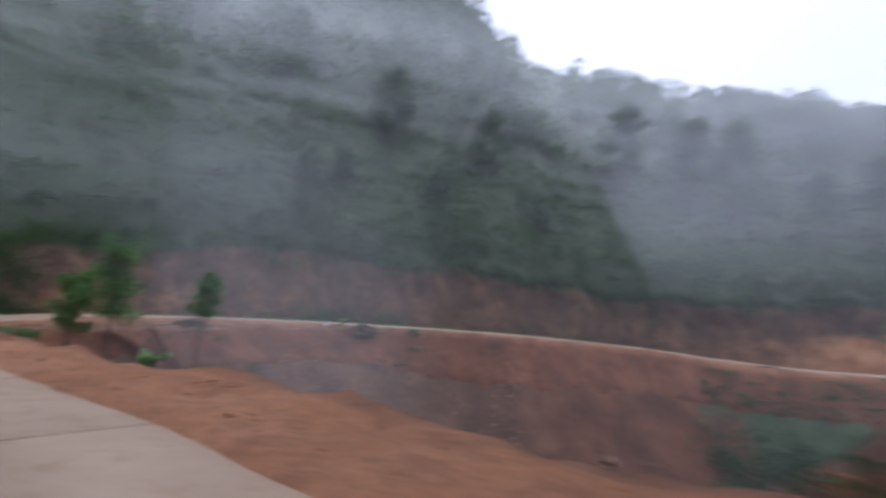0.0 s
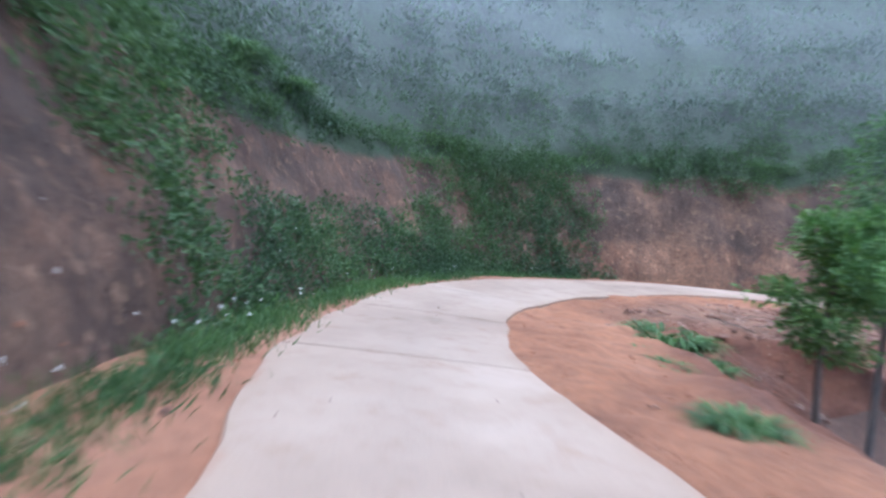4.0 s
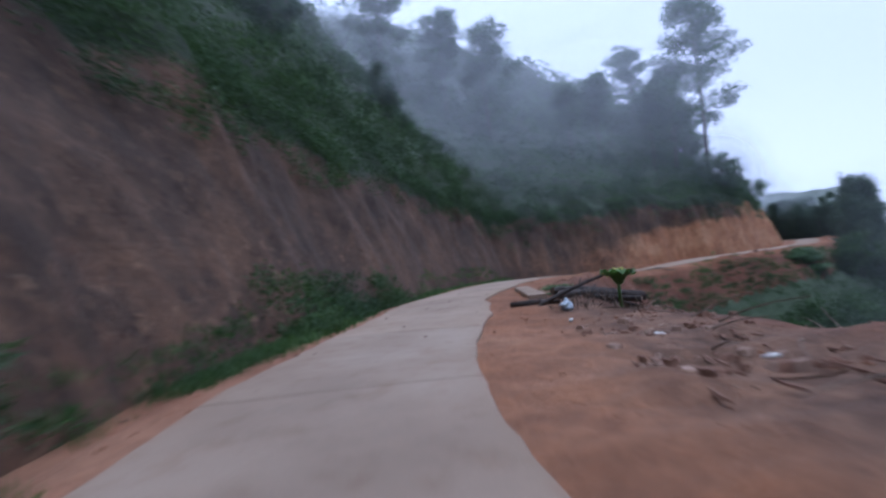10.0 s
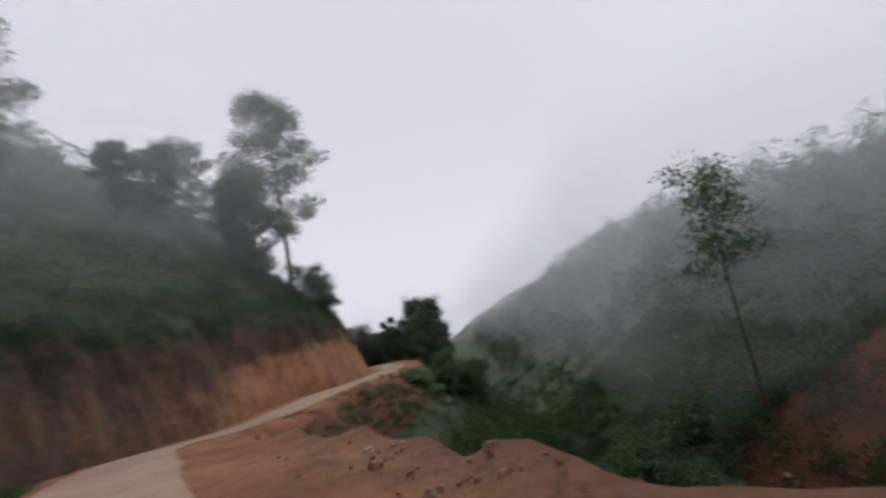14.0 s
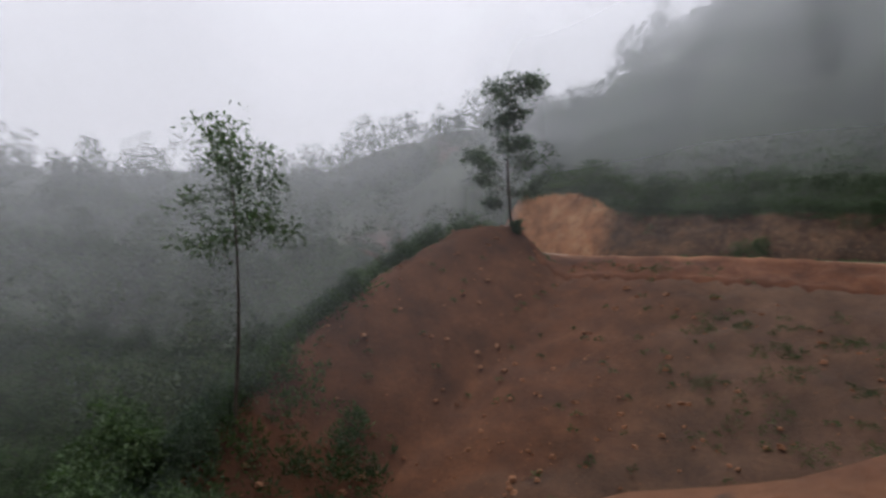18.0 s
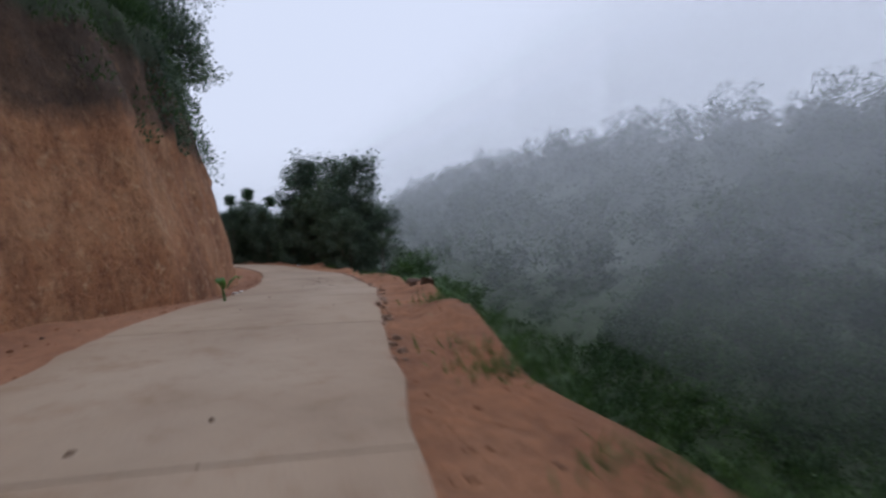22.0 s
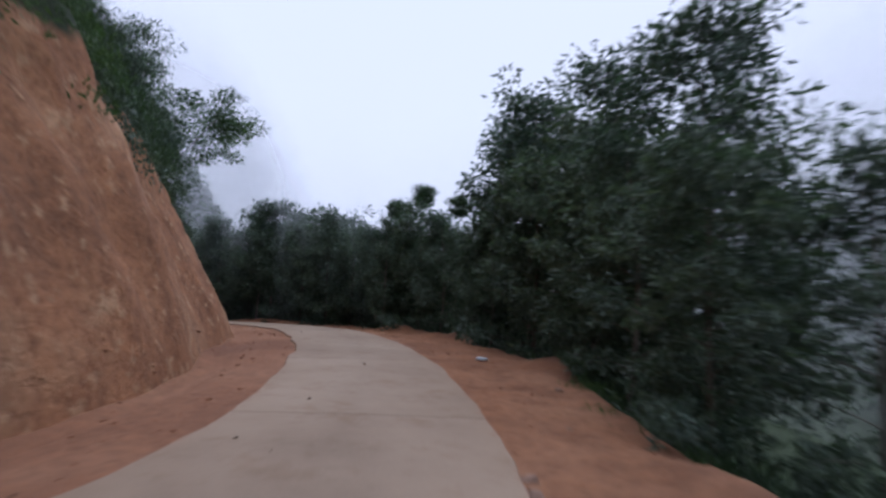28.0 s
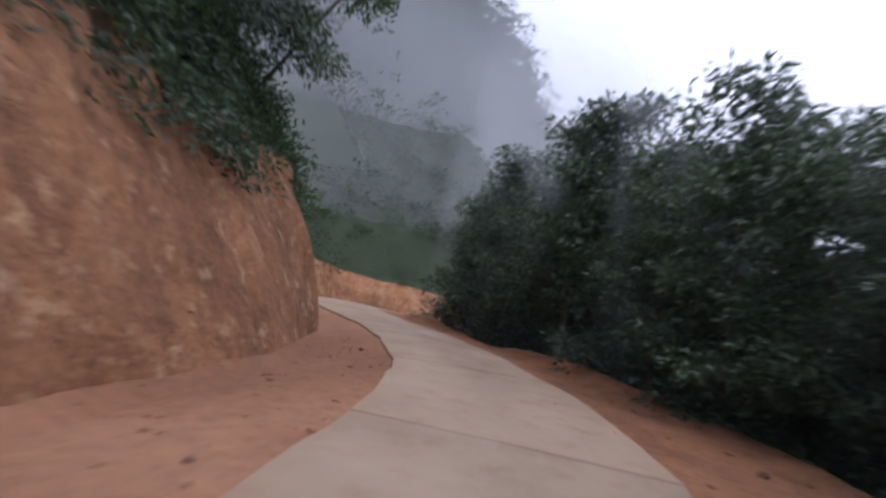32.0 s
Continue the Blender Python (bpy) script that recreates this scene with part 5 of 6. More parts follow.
def mist_layer(level, density, seed):
    """One thin, rolling veil of cloud over the hillside above the cutting."""
    rows, us = np.linspace(1.1, 36, 70), np.linspace(0, 1, 18)
    v, uv = [], []
    for u in us:
        for q in rows:
            reach = np.interp(q, [1, 22, 26, 36], [95, 95, 40, 16])
            x, y = on_bank(float(q), -0.5 + reach * u ** 1.5)
            v.append((x, y, np.interp(q, ROW, CL[:, 2]) + level))
            uv.append((u, (q - 1.1) / 34.9))
    v = np.array(v)
    v[:, 2] += 5.0 * fbm(v[:, 0] * 0.06, v[:, 1] * 0.06, 3, seed)
    n = len(rows)
    f = np.array([(k * n + j, k * n + j + 1, (k + 1) * n + j + 1, (k + 1) * n + j) for k in range(len(us) - 1) for j in range(n - 1)])
    ob = part_np("hill_mist", v, f, mist_material("hill_mist_vapour", density, 0.03, 0.3, 0.05, 0.8))
    ob.data.uv_layers.new(name="UVMap").data.foreach_set("uv", np.array(uv)[f.ravel()].astype(np.float32).ravel())
    return tagged(ob, "thin level layer of mist lying over the mountainside", "mist", kind="stuff")


for q in range(34):
    mist_layer(5.0 + 0.95 * q + 0.01 * q * q, 0.027 + 0.0004 * q, 601 + q)


def below_edge(row, out):
    k = int(np.searchsorted(ROW, row))
    d = -(HALF + sw_[k] + out)
    return CL[k, 0] + NOR[k, 0] * d, CL[k, 1] + NOR[k, 1] * d


mist("plantation_mist", [below_edge(float(q), 0.3) for q in np.linspace(27, 32.5, 12)], -7, 12, 0.14, 0.03, "faint mist between the plantation trees", 0.4)
mist("plantation_mist", [below_edge(float(q), 8) for q in np.linspace(25, 31, 12)], -12, 12, 0.3, 0.03, "faint mist between the plantation trees")


# ---- things by the road ----
def chunk(name, size, seed, mat, label, cat="stone", group=""):
    """An uneven lump of rock or earth."""
    bm = bmesh.new()
    bmesh.ops.create_icosphere(bm, subdivisions=2, radius=0.5)
    for v in bm.verts:
        f = 1 + 0.34 * noise.noise(v.co * 2.1 + Vector((seed * 3.1, seed, 0))) + 0.12 * noise.noise(v.co * 6 + Vector((0, seed, 0)))
        v.co = Vector((v.co.x * size[0], v.co.y * size[1], v.co.z * size[2])) * f
    if cat == "boulder":
        r = np.random.default_rng(seed)
        bm.clear()
        for p in r.uniform(-1, 1, (15, 3)):
            p = p / np.abs(p).max() * r.uniform(0.4, 0.52) * np.array(size)
            bm.verts.new(p)
        bmesh.ops.convex_hull(bm, input=bm.verts[:])
        bmesh.ops.delete(bm, geom=[v for v in bm.verts if not v.link_faces], context="VERTS")
        bmesh.ops.bevel(bm, geom=bm.edges[:], offset=0.018, segments=1, affect="EDGES", clamp_overlap=True)
    return tagged(part(name, bm, mat, None, "", cat != "boulder"), label, cat, group)


def place(ob, x, y, lift=0.0, turn=0.0, z=None):
    zz = height([x], [y])[0] if z is None else z
    ob.matrix_world = Matrix.Translation((x, y, zz + lift)) @ Matrix.Rotation(turn, 4, "Z")
    return ob


M_stone = soil_material("dusty_stone", (0.15, 0.095, 0.066), (0.23, 0.15, 0.11), (0.32, 0.22, 0.17))
M_spoil = soil_material("damp_spoil", (0.12, 0.064, 0.043), (0.165, 0.087, 0.056), (0.21, 0.12, 0.08))
M_clod = soil_material("dark_clod", (0.05, 0.032, 0.024), (0.1, 0.06, 0.042), (0.15, 0.09, 0.06))

# concrete beam cast beside the road at the spur
beam = new("concrete_beam")
tagged(beam, "pale concrete culvert beam lying in the red shoulder", "concrete beam")
bm = bmesh.new()
bmesh.ops.create_cube(bm, size=1.0)
for v in bm.verts:
    v.co = Vector((v.co.x * 5.7, v.co.y * 0.62, v.co.z * 0.55))
bmesh.ops.bevel(bm, geom=list(bm.edges), offset=0.03, segments=2, affect="EDGES")
part("body", bm, M_concrete, beam)
for q in (-1.2, 1.1):
    bm = bmesh.new()
    bmesh.ops.create_cube(bm, size=1.0)
    for v in bm.verts:
        v.co = Vector((q + v.co.x * 0.04, v.co.y * 0.63, 0.262 + v.co.z * 0.04))
    part("cast_joint", bm, M_stone, beam)
beam.matrix_world = Matrix.Translation((0.7, 54.0, -1.9)) @ Matrix.Rotation(math.atan2(2.75, 4.95), 4, "Z")


def log_thing(name, length, radius, seed, mat, label, branch=True):
    r = np.random.default_rng(seed)
    thing = tagged(new(name), label, "log", "fallen logs")
    line = bent((-length / 2, 0, 0), (length / 2, 0, 0), length * 0.04, r, 25)
    v, f = limb(line, radius, radius * 0.62, 14)
    axis_ = np.repeat(line, 14, axis=0)
    ang = np.tile(np.arange(14), 25) * 0.9
    lump = 1 + 0.22 * fbm(axis_[:, 0] * 2.2 / max(radius, 0.1) * 0.2 + seed, ang, 3, seed) + 0.1 * r.normal(size=len(v))
    v = axis_ + (v - axis_) * lump[:, None]
    stem = part_np("stem", v, f, mat, thing)
    for end, s_ in ((0, 1.0), (-1, 0.62)):
        bm = bmesh.new()
        bmesh.ops.create_cone(bm, cap_ends=True, segments=10, radius1=radius * s_, radius2=radius * s_ * 0.96, depth=0.04)
        bm.transform(Matrix.Translation(line[end]) @ Matrix.Rotation(radians(90), 4, "Y"))
        part("cut_end", bm, M_wood if mat is M_char else M_dry, stem, "paler sawn end")
    if branch:
        p = line[14]
        part_np("branch_stub", *limb(bent(p, p + np.array([0.5, 0.25, 0.45]) * length * 0.16, 0.03, r, 5), radius * 0.4, radius * 0.14, 6), mat, stem)
    return thing


def lay(thing, x, y, z, turn, pitch=0.0):
    thing.matrix_world = Matrix.Translation((x, y, z)) @ Matrix.Rotation(turn, 4, "Z") @ Matrix.Rotation(pitch, 4, "Y")


# dark timber and brush pile beyond the shoulder at the spur
for q, (x, y, dz, L, rad, t_, p_) in enumerate(((-2.7, 50.3, 0.34, 2.4, 0.2, -1.15, 0.08), (-3.3, 50.0, 0.1, 2.0, 0.11, -1.75, 0.03), (-2.2, 50.9, 0.2, 2.2, 0.12, -0.7, 0.12), (-4.7, 51.5, 0.08, 1.3, 0.085, -1.3, 0.0),
                                               (-4.2, 50.5, 0.4, 2.3, 0.06, -0.8, -0.3), (0.6, 49.8, 0.15, 2.6, 0.08, 0.5, -0.06), (-0.8, 48.6, 0.12, 2.0, 0.07, -0.9, 0.05))):
    th = log_thing("log", L, rad, 300 + q, M_char, "dark rotting log in the timber heap on the shoulder")
    lay(th, x, y, height([x], [y])[0] + dz, t_, p_)
# stripped poles piled at the next outer edge
for q, (x, y, dz, L, rad, t_, p_) in enumerate(((38.6, 56.9, 0.06, 1.7, 0.04, -0.95, 0.05), (39.0, 56.5, 0.14, 1.9, 0.035, -0.6, 0.06), (38.2, 56.7, 0.1, 1.5, 0.045, -0.2, 0.05), (39.2, 56.0, 0.16, 1.5, 0.03, -1.1, 0.1), (38.0, 57.1, 0.05, 1.6, 0.04, 0.1, 0.02), (39.7, 55.8, 0.08, 1.6, 0.04, -0.75, 0.1), (38.5, 57.4, 0.05, 1.4, 0.03, -0.9, 0.02))):
    th = log_thing("pole", L, rad, 320 + q, M_wood, "grey-brown stripped pole in a heap at the road's edge", q % 2 == 0)
    lay(th, x, y, height([x], [y])[0] + dz, t_, p_)

# rubbish bag
m_bag, nt_, b_ = mat_new("blue_plastic", 0.35)
cr = n_noise(nt_, 9, 5, 0.6)
nt_.links.new(n_ramp(nt_, cr, [(0.35, (0.3, 0.38, 0.45)), (0.6, (0.45, 0.52, 0.58)), (0.75, (0.66, 0.69, 0.72))]), b_.inputs["Base Color"])
n_bump(nt_, b_, cr, 0.8, 0.04)
bag = tagged(new("rubbish_bag"), "crumpled pale blue plastic bag dumped on the earth shoulder", "plastic bag")
for nm, size, off, sd in (("sack", (0.36, 0.3, 0.27), (0, 0, 0.08), 3), ("knot", (0.1, 0.09, 0.13), (0.04, 0.02, 0.21), 5)):
    bm = bmesh.new()
    bmesh.ops.create_icosphere(bm, subdivisions=3, radius=0.5)
    for v in bm.verts:
        f = 1 + 0.35 * noise.noise(v.co * 3 + Vector((sd, 0, 0))) + 0.2 * noise.noise(v.co * 8)
        v.co = Vector((v.co.x * size[0], v.co.y * size[1], v.co.z * size[2])) * f + Vector(off)
    part(nm, bm, m_bag, bag, "", True)
place(bag, -5.9, 50.2)
litter = chunk("plastic_litter", (0.35, 0.22, 0.1), 9, m_bag, "scrap of pale blue plastic on the earth shoulder", "litter")
place(litter, 84.7, 40.1, 0.03, 0.5)


# heap of cleared brushwood on the spoil bench
heap = tagged(new("brush_heap"), "dark heap of cleared branches and roots on the spoil bench", "brush heap")
rh = np.random.default_rng(611)
for q in range(26):
    L = rh.uniform(0.8, 2.6)
    t_ = rh.uniform(0, 6.3)
    c = np.array([rh.normal() * 1.1, rh.normal() * 0.6, 0.1 + abs(rh.normal()) * 0.22])
    half = np.array([math.cos(t_) * L / 2, math.sin(t_) * L / 2, rh.uniform(-0.1, 0.25) * L])
    part_np("branch", *limb(bent(c - half * np.array([1, 1, 0.2]), c + half, 0.12, rh, 8), rh.uniform(0.03, 0.1), 0.02, 8), M_char if q % 3 else M_wood, heap)
twigs = []
for q in range(150):
    L = rh.uniform(0.3, 1.1)
    t_ = rh.uniform(0, 6.3)
    c = np.array([rh.normal() * 1.3, rh.normal() * 0.8, abs(rh.normal()) * 0.25])
    twigs.append(limb(bent(c, c + np.array([math.cos(t_) * L, math.sin(t_) * L, rh.uniform(-0.1, 0.5) * L]), 0.06, rh, 4), rh.uniform(0.008, 0.02), 0.004, 4))
tagged(part_np("brushwood", *joined(twigs), M_char, heap), kind="stuff")
bm = bmesh.new()
bmesh.ops.create_icosphere(bm, subdivisions=4, radius=1.0)
for v in bm.verts:
    f = 1 + 0.5 * noise.noise(v.co * 1.9) + 0.3 * noise.noise(v.co * 5) + 0.22 * noise.noise(v.co * 11)
    v.co = Vector((v.co.x * 1.6, v.co.y * 0.95, v.co.z * 0.24)) * f
part("earth_mound", bm, M_clod, heap, "dark earth mixed with roots", False)
for q in range(46):
    bm = bmesh.new()
    bmesh.ops.create_icosphere(bm, subdivisions=1, radius=0.5)
    sz = 0.1 + 0.28 * rh.random() ** 2
    c = Vector((rh.normal() * 1.1, rh.normal() * 0.7, 0.08 + abs(rh.normal()) * 0.12))
    for v in bm.verts:
        v.co = Vector((v.co.x * 1.3, v.co.y, v.co.z * 0.8)) * sz * (1 + 0.5 * noise.noise(v.co * 3 + c)) + c
    part("clod", bm, M_clod, heap)
heap.matrix_world = Matrix.Translation((-14.2, 41.4, height([-14.2], [41.4])[0])) @ Matrix.Rotation(-0.9, 4, "Z") @ Matrix.Diagonal((0.68, 0.68, 0.8, 1))
small_heap = copy_thing(heap, Matrix.Translation((-2.6, 50.2, height([-2.6], [50.2])[0])) @ Matrix.Rotation(0.4, 4, "Z"))
small_heap.scale = (0.62, 0.7, 0.75)
m_scrap, nt_, b_ = mat_new("white_plastic", 0.5)
sc_ = n_noise(nt_, 14, 4, 0.6)
nt_.links.new(n_ramp(nt_, sc_, [(0.35, (0.45, 0.45, 0.44)), (0.7, (0.72, 0.72, 0.7))]), b_.inputs["Base Color"])
for q, (x, y) in enumerate(((-15.9, 41.9), (-16.2, 40.6), (-13.9, 43.6), (-12.4, 44.8), (-11.0, 45.9), (-7.4, 49.6), (-8.8, 47.6), (-4.1, 50.9), (59.9, 52.2), (60.7, 51.8))):
    sc = chunk("plastic_scrap", (0.22, 0.09, 0.07), 70 + q, m_scrap, "scrap of white plastic litter on the bare earth", "litter", "white litter")
    place(sc, x, y, 0.02, q * 1.3)


# broad-leaved banana plants
def banana(name, tall, count, seed, mat, label):
    r = np.random.default_rng(seed)
    thing = tagged(new(name), label, "banana plant")
    part_np("stem", *limb(bent((0, 0, -0.2), (0.05, 0.03, tall * 0.45), 0.03, r, 6), 0.05 * tall, 0.03 * tall, 8), M_leaf_bright, thing)
    for k in range(count):
        ang = k * 2.2 + r.normal() * 0.3
        L = tall * r.uniform(0.45, 0.75)
        v, n = [], 8
        for j in range(n + 1):
            u = j / n
            rad = L * (0.12 + 0.8 * u) * 0.75
            zz = tall * 0.42 + L * (1.15 * u - 0.72 * u * u * r.uniform(0.9, 1.3))
            w = 0.22 * tall * 0.5 * math.sin(math.pi * min(1, 0.08 + 0.92 * u)) ** 0.7
            c, s_ = math.cos(ang), math.sin(ang)
            v += [(c * rad - s_ * w, s_ * rad + c * w, zz + 0.25 * w), (c * rad, s_ * rad, zz), (c * rad + s_ * w, s_ * rad - c * w, zz + 0.25 * w)]
        f = []
        for j in range(n):
            a = j * 3
            f += [(a, a + 1, a + 4, a + 3), (a + 1, a + 2, a + 5, a + 4)]
        rib = [np.array(v[j * 3 + 1]) + np.array([0, 0, 0.004]) for j in range(n + 1)]
        leaf = part_np("leaf", v, np.array(f), M_yellow if (mat == 2 or (mat == 1 and k % 3 == 0)) else M_leaf_bright, thing)
        part_np("midrib", *limb(rib, 0.012 * tall, 0.003 * tall, 5), M_grass, leaf)
    return thing


place(banana("banana_plant", 1.25, 15, 401, 1, "banana plant with green and yellowed leaves on the shoulder"), -4.4, 49.3)
place(banana("banana_plant", 2.9, 5, 402, 0, "young green banana plant on the gully edge"), -12.5, 32.1)
place(banana("banana_plant", 2.5, 4, 403, 2, "yellowing young banana plant on the gully edge"), -10.5, 29.6)
place(banana("banana_plant", 0.8, 5, 404, 0, "small broad-leaved seedling at the foot of the earth bank"), 56.3, 53.5)

n = 11
x, y = rng.uniform(-6.2, -3.4, n), rng.uniform(48.6, 50.6, n)
stuff("dry_weeds", [grass(x, y, height(x, y), 0.32, 20, 0.03, 0.12)], M_wood, "withered brown weeds among the timber", "weeds")

# low tufts on the inner spoil ground
tuft = cane_grass(0, 0, 220, 0.5, 271, "low green tuft of grass on bare earth")
stand(tuft, -18.9, 28.4)
for x, y, t_, sz in ((-19.5, 30.9, 1.0, 1.7), (-19.0, 31.2, 2.2, 1.4), (-18.2, 29.6, 1.0, 1.2), (-18.4, 27.6, 2.0, 0.8), (-16.4, 23.5, 3.0, 0.9), (2.2, 52.0, 1.4, 1.0), (-0.6, 52.6, 2.2, 0.4)):
    copy_stand(tuft, x, y, t_, sz)

# boulders on the outer shoulder
for q, (x, y, sx, sy, sz) in enumerate(((55.75, 48.8, 0.42, 0.34, 0.28), (54.75, 48.95, 0.4, 0.36, 0.36), (56.7, 48.05, 0.85, 0.36, 0.26), (57.2, 47.7, 0.42, 0.32, 0.26), (59.2, 46.5, 0.5, 0.3, 0.2))):
    place(chunk("boulder", (sx, sy, sz), 40 + q, M_clod, "dark earthy boulder on the outer shoulder", "boulder", "shoulder boulders"), x, y, sz * 0.08, -0.5 + q * 0.3)

# clods and stones, countable ones along the verges
r_ = np.random.default_rng(55)
kinds = [chunk("stone", (1.0, 0.8, 0.6), 60 + q, M_stone if q < 2 else M_clod, "loose dusty stone on the earth beside the road" if q < 2 else "dark clod of earth beside the road", "stone", "roadside stones") for q in range(4)]
first = [True] * 4
for q in range(130):
    row = r_.uniform(4.5, 28.5)
    k = int(np.searchsorted(ROW, row))
    if r_.random() < 0.4:
        d = HALF + vw[k] * r_.uniform(0.1, 1.0)
    else:
        d = -(HALF + sw_[k] * r_.uniform(0.1, 1.1))
    x, y = CL[k, 0] + NOR[k, 0] * d, CL[k, 1] + NOR[k, 1] * d
    sz = 0.045 + 0.13 * r_.random() ** 3
    v = int(r_.integers(0, 4))
    zz = height([x], [y])[0] + sz * 0.12
    m = Matrix.Translation((x, y, zz)) @ Matrix.Rotation(r_.uniform(0, 6.3), 4, "Z")
    if first[v]:
        first[v] = False
        kinds[v].matrix_world = m @ Matrix.Diagonal((sz, sz, sz, 1))
    else:
        c = copy_thing(kinds[v], m)
        c.scale = (sz, sz, sz)

# crumbs of earth, gravel and broken twigs over the bare ground
def crumbs(x, y, z, size, seed):
    r = np.random.default_rng(seed)
    n = len(x)
    corner = np.array([(-1, -1, -0.4), (1, -1, -0.4), (1, 1, -0.4), (-1, 1, -0.4), (-0.6, -0.6, 0.6), (0.6, -0.6, 0.6), (0.6, 0.6, 0.6), (-0.6, 0.6, 0.6)]) * 0.5
    v = corner[None] * np.broadcast_to(size, n)[:, None, None] * r.uniform(0.6, 1.4, (n, 8, 3))
    a = r.uniform(0, 6.3, n)
    c, s_ = np.cos(a)[:, None], np.sin(a)[:, None]
    v = np.stack([v[..., 0] * c - v[..., 1] * s_, v[..., 0] * s_ + v[..., 1] * c, v[..., 2]], -1) + np.stack([x, y, z], -1)[:, None]
    q = np.array([(0, 3, 2, 1), (4, 5, 6, 7), (0, 1, 5, 4), (1, 2, 6, 5), (2, 3, 7, 6), (3, 0, 4, 7)])
    return v.reshape(-1, 3), (np.arange(n)[:, None, None] * 8 + q[None]).reshape(-1, 4)


n = 8000
k = r_.integers(np.searchsorted(ROW, 3.5), np.searchsorted(ROW, 29), n)
side = r_.random(n) < 0.35
d = np.where(side, HALF + vw[k] * r_.uniform(0.05, 1.15, n), -(HALF + sw_[k] * r_.uniform(0.03, 1.6, n)))
x, y = CL[k, 0] + NOR[k, 0] * d, CL[k, 1] + NOR[k, 1] * d
z = height(x, y, k, d)
gravel = crumbs(x, y, z, 0.02 + 0.06 * r_.random(n) ** 4, 501)
stuff("earth_crumbs", [gravel], M_soil, "crumbled earth and gravel beside the road", "gravel")
n = 280
k = r_.integers(np.searchsorted(ROW, 4), np.searchsorted(ROW, 28), n)
d = r_.uniform(-1, 1, n) * HALF * 0.95
ok = fbm(STA[k] * 0.3, d * 0.5, 2, 503) > -0.05
k, d = k[ok], d[ok]
x, y = CL[k, 0] + NOR[k, 0] * d, CL[k, 1] + NOR[k, 1] * d
stuff("road_crumbs", [crumbs(x, y, CL[k, 2] + 0.015, 0.015 + 0.05 * r_.random(len(k)) ** 4, 505)], M_clod, "small clods and grit on the concrete", "grit")

# chips broken off the edge of the concrete, and grit on the slabs
k = r_.integers(np.searchsorted(ROW, 20.6), np.searchsorted(ROW, 24), 240)
d = -(edge_r[k] + r_.uniform(-0.02, 0.16, 240))
x, y = CL[k, 0] + NOR[k, 0] * d, CL[k, 1] + NOR[k, 1] * d
stuff("concrete_chips", [crumbs(x, y, height(x, y) + 0.02, 0.03 + 0.1 * r_.random(240) ** 2, 517)], M_stone, "pale chips broken off the edge of the concrete", "chips")
k = r_.integers(np.searchsorted(ROW, 21.7), np.searchsorted(ROW, 22.6), 46)
d = r_.normal(size=46) * 0.35 - 0.3
x, y = CL[k, 0] + NOR[k, 0] * d, CL[k, 1] + NOR[k, 1] * d
stuff("road_grit", [crumbs(x, y, CL[k, 2] + 0.015, 0.018 + 0.028 * r_.random(46), 518)], M_clod, "dark grit dropped on the concrete", "grit")

# rubble and sticks on the inner spoil bench and the slide
n = 15000
x, y = r_.uniform(-24, 12, n), r_.uniform(20, 56, n)
i, d = nearest(x, y)
ok = (d < -3.4) & (d > -13) & (ROW[i] > 9.6) & (ROW[i] < 16.2) & (fbm(x * 0.4, y * 0.4, 3, 509) > np.clip((-d - 12) / 6 + 0.0, -0.05, 1))
x, y, i, d = x[ok], y[ok], i[ok], d[ok]
z = height(x, y, i, d)
dark_ = np.arange(len(x)) % 3 > 0
stuff("spoil_clods", [crumbs(x[dark_], y[dark_], z[dark_], 0.04 + 0.17 * r_.random(dark_.sum()) ** 3, 508)], M_spoil, "dark clods of earth strewn over the spoil ground", "clods")
x, y, z = x[~dark_], y[~dark_], z[~dark_]
stuff("spoil_rubble", [crumbs(x, y, z, 0.04 + 0.2 * r_.random(len(x)) ** 4, 507)], M_stone, "clods and rubble strewn over the spoil ground", "rubble")
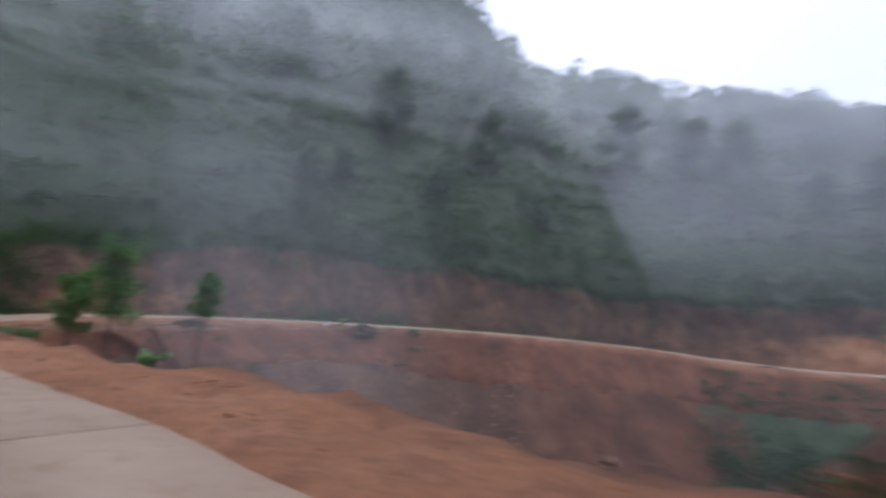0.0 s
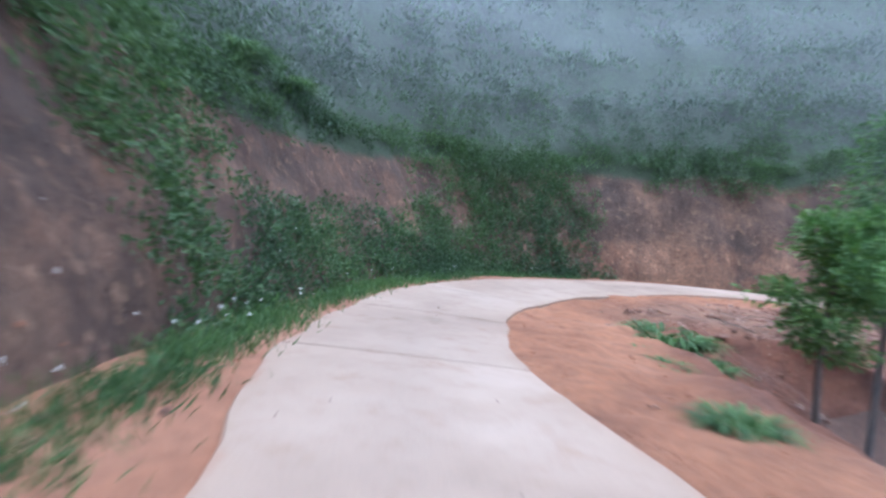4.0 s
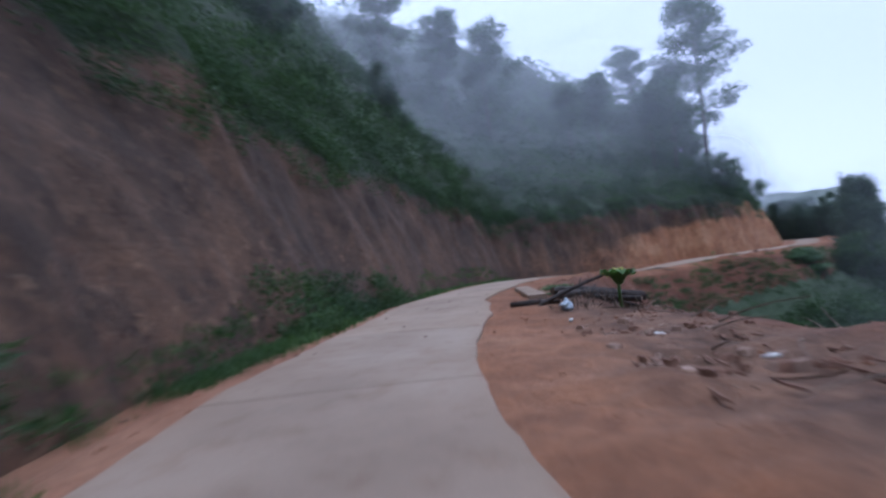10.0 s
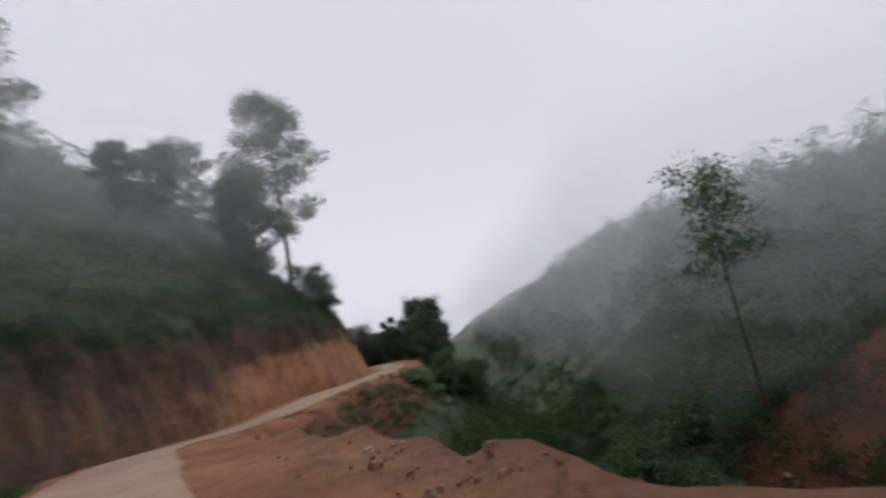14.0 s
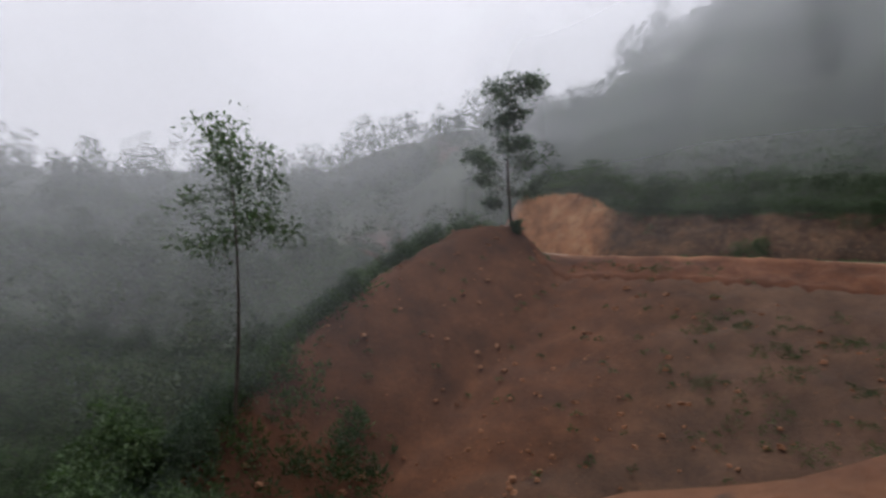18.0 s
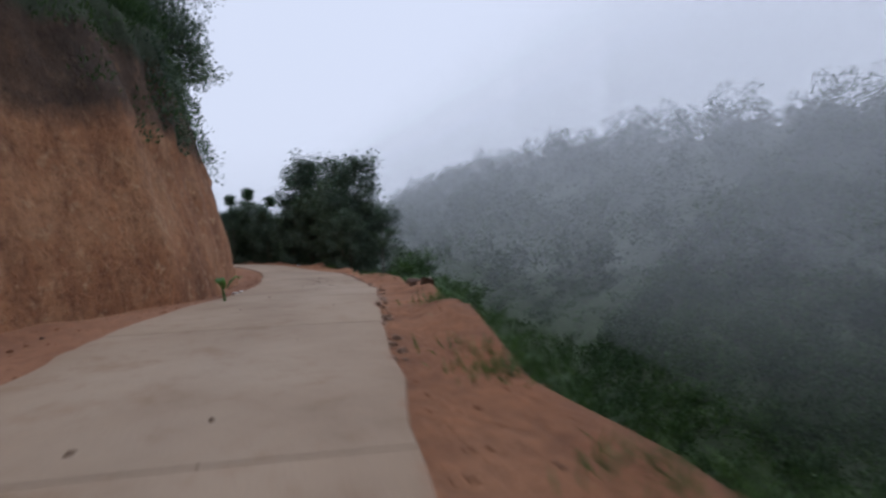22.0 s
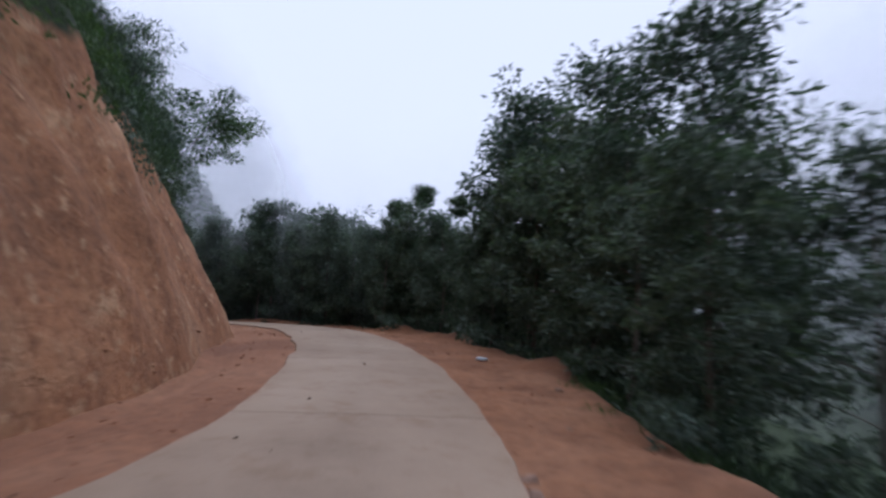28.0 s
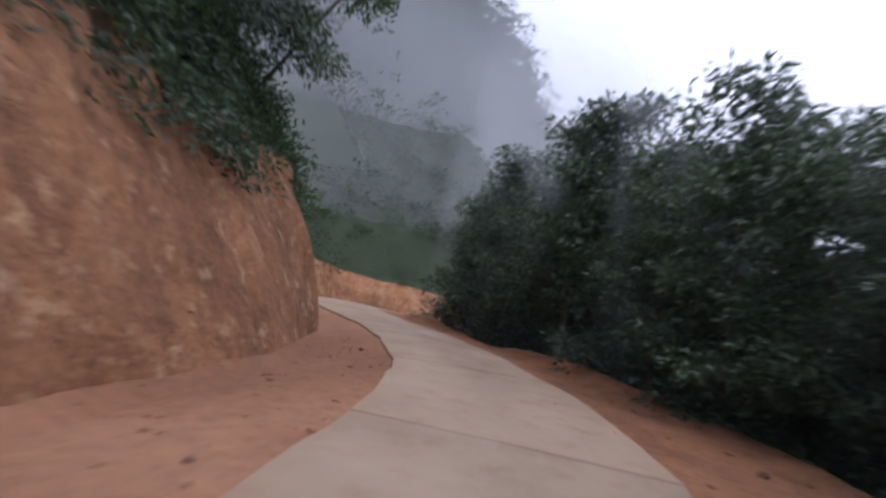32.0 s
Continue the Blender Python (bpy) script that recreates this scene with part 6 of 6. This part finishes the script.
# low ridges of mud thrown up along the wheel ruts
n = 520
k = r_.integers(np.searchsorted(ROW, 9.0), np.searchsorted(ROW, 13.6), n)
d = -(HALF + 2.2 + np.round(r_.uniform(0, 6, n) * 1.4) / 1.4 + 0.12 * r_.normal(size=n) + 0.5 * fbm(STA[k] * 0.15, STA[k] * 0, 2, 512))
ok = -d < HALF + sw_[k] + 0.5
k, d = k[ok], d[ok]
x, y = CL[k, 0] + NOR[k, 0] * d, CL[k, 1] + NOR[k, 1] * d
v, f = crumbs(x * 0, y * 0, x * 0, 0.075, 513)
v = v.reshape(-1, 8, 3) * np.stack([r_.uniform(2.5, 8, len(k)), r_.uniform(0.5, 1.1, len(k)), r_.uniform(0.5, 0.9, len(k))], -1)[:, None]
a = r_.normal(size=len(k)) * 0.12
tx, ty = TAN[k, 0] * np.cos(a) - TAN[k, 1] * np.sin(a), TAN[k, 0] * np.sin(a) + TAN[k, 1] * np.cos(a)
v = np.stack([v[..., 0] * tx[:, None] - v[..., 1] * ty[:, None] + x[:, None], v[..., 0] * ty[:, None] + v[..., 1] * tx[:, None] + y[:, None], v[..., 2] + height(x, y)[:, None]], -1)
stuff("mud_ridges", [(v.reshape(-1, 3), f)], M_spoil, "low ridges of mud along old wheel ruts", "mud")
n = 260
x, y = r_.uniform(-22, 8, n), r_.uniform(34, 53, n)
i, d = nearest(x, y)
ok = (d < -4.5) & (d > -12) & (ROW[i] > 10.5) & (ROW[i] < 15.5)
x, y, i, d = x[ok], y[ok], i[ok], d[ok]
z = height(x, y, i, d)
sticks = []
for a in range(len(x)):
    L = r_.uniform(0.4, 1.8)
    t_ = r_.uniform(0, 6.3)
    p = np.array([x[a], y[a], z[a] + 0.05])
    sticks.append(limb(bent(p, p + np.array([math.cos(t_) * L, math.sin(t_) * L, r_.uniform(-0.05, 0.35) * L]), 0.08, r_, 4), r_.uniform(0.008, 0.026), 0.005, 5))
stuff("brushwood", sticks, M_wood, "broken sticks and brushwood thrown over the spoil", "brushwood")
n = 1500
x, y = r_.uniform(-6, 34, n), r_.uniform(-2, 42, n)
i, d = nearest(x, y)
ok = d < -6
x, y, i, d = x[ok], y[ok], i[ok], d[ok]
z = height(x, y, i, d)
stuff("slide_clods", [crumbs(x, y, z, 0.06 + 0.4 * r_.random(len(x)) ** 4, 511)], M_soil, "reddish clods scattered down the earth slide", "clods")
pts = rng.random(len(x)) < 0.12
tufts = clumps(x[pts], y[pts], z[pts], 0.3, 0.35, 24, 0.2)
stuff("slide_weeds", [tufts], M_leaf, "sparse weeds on the earth slide", "weeds")
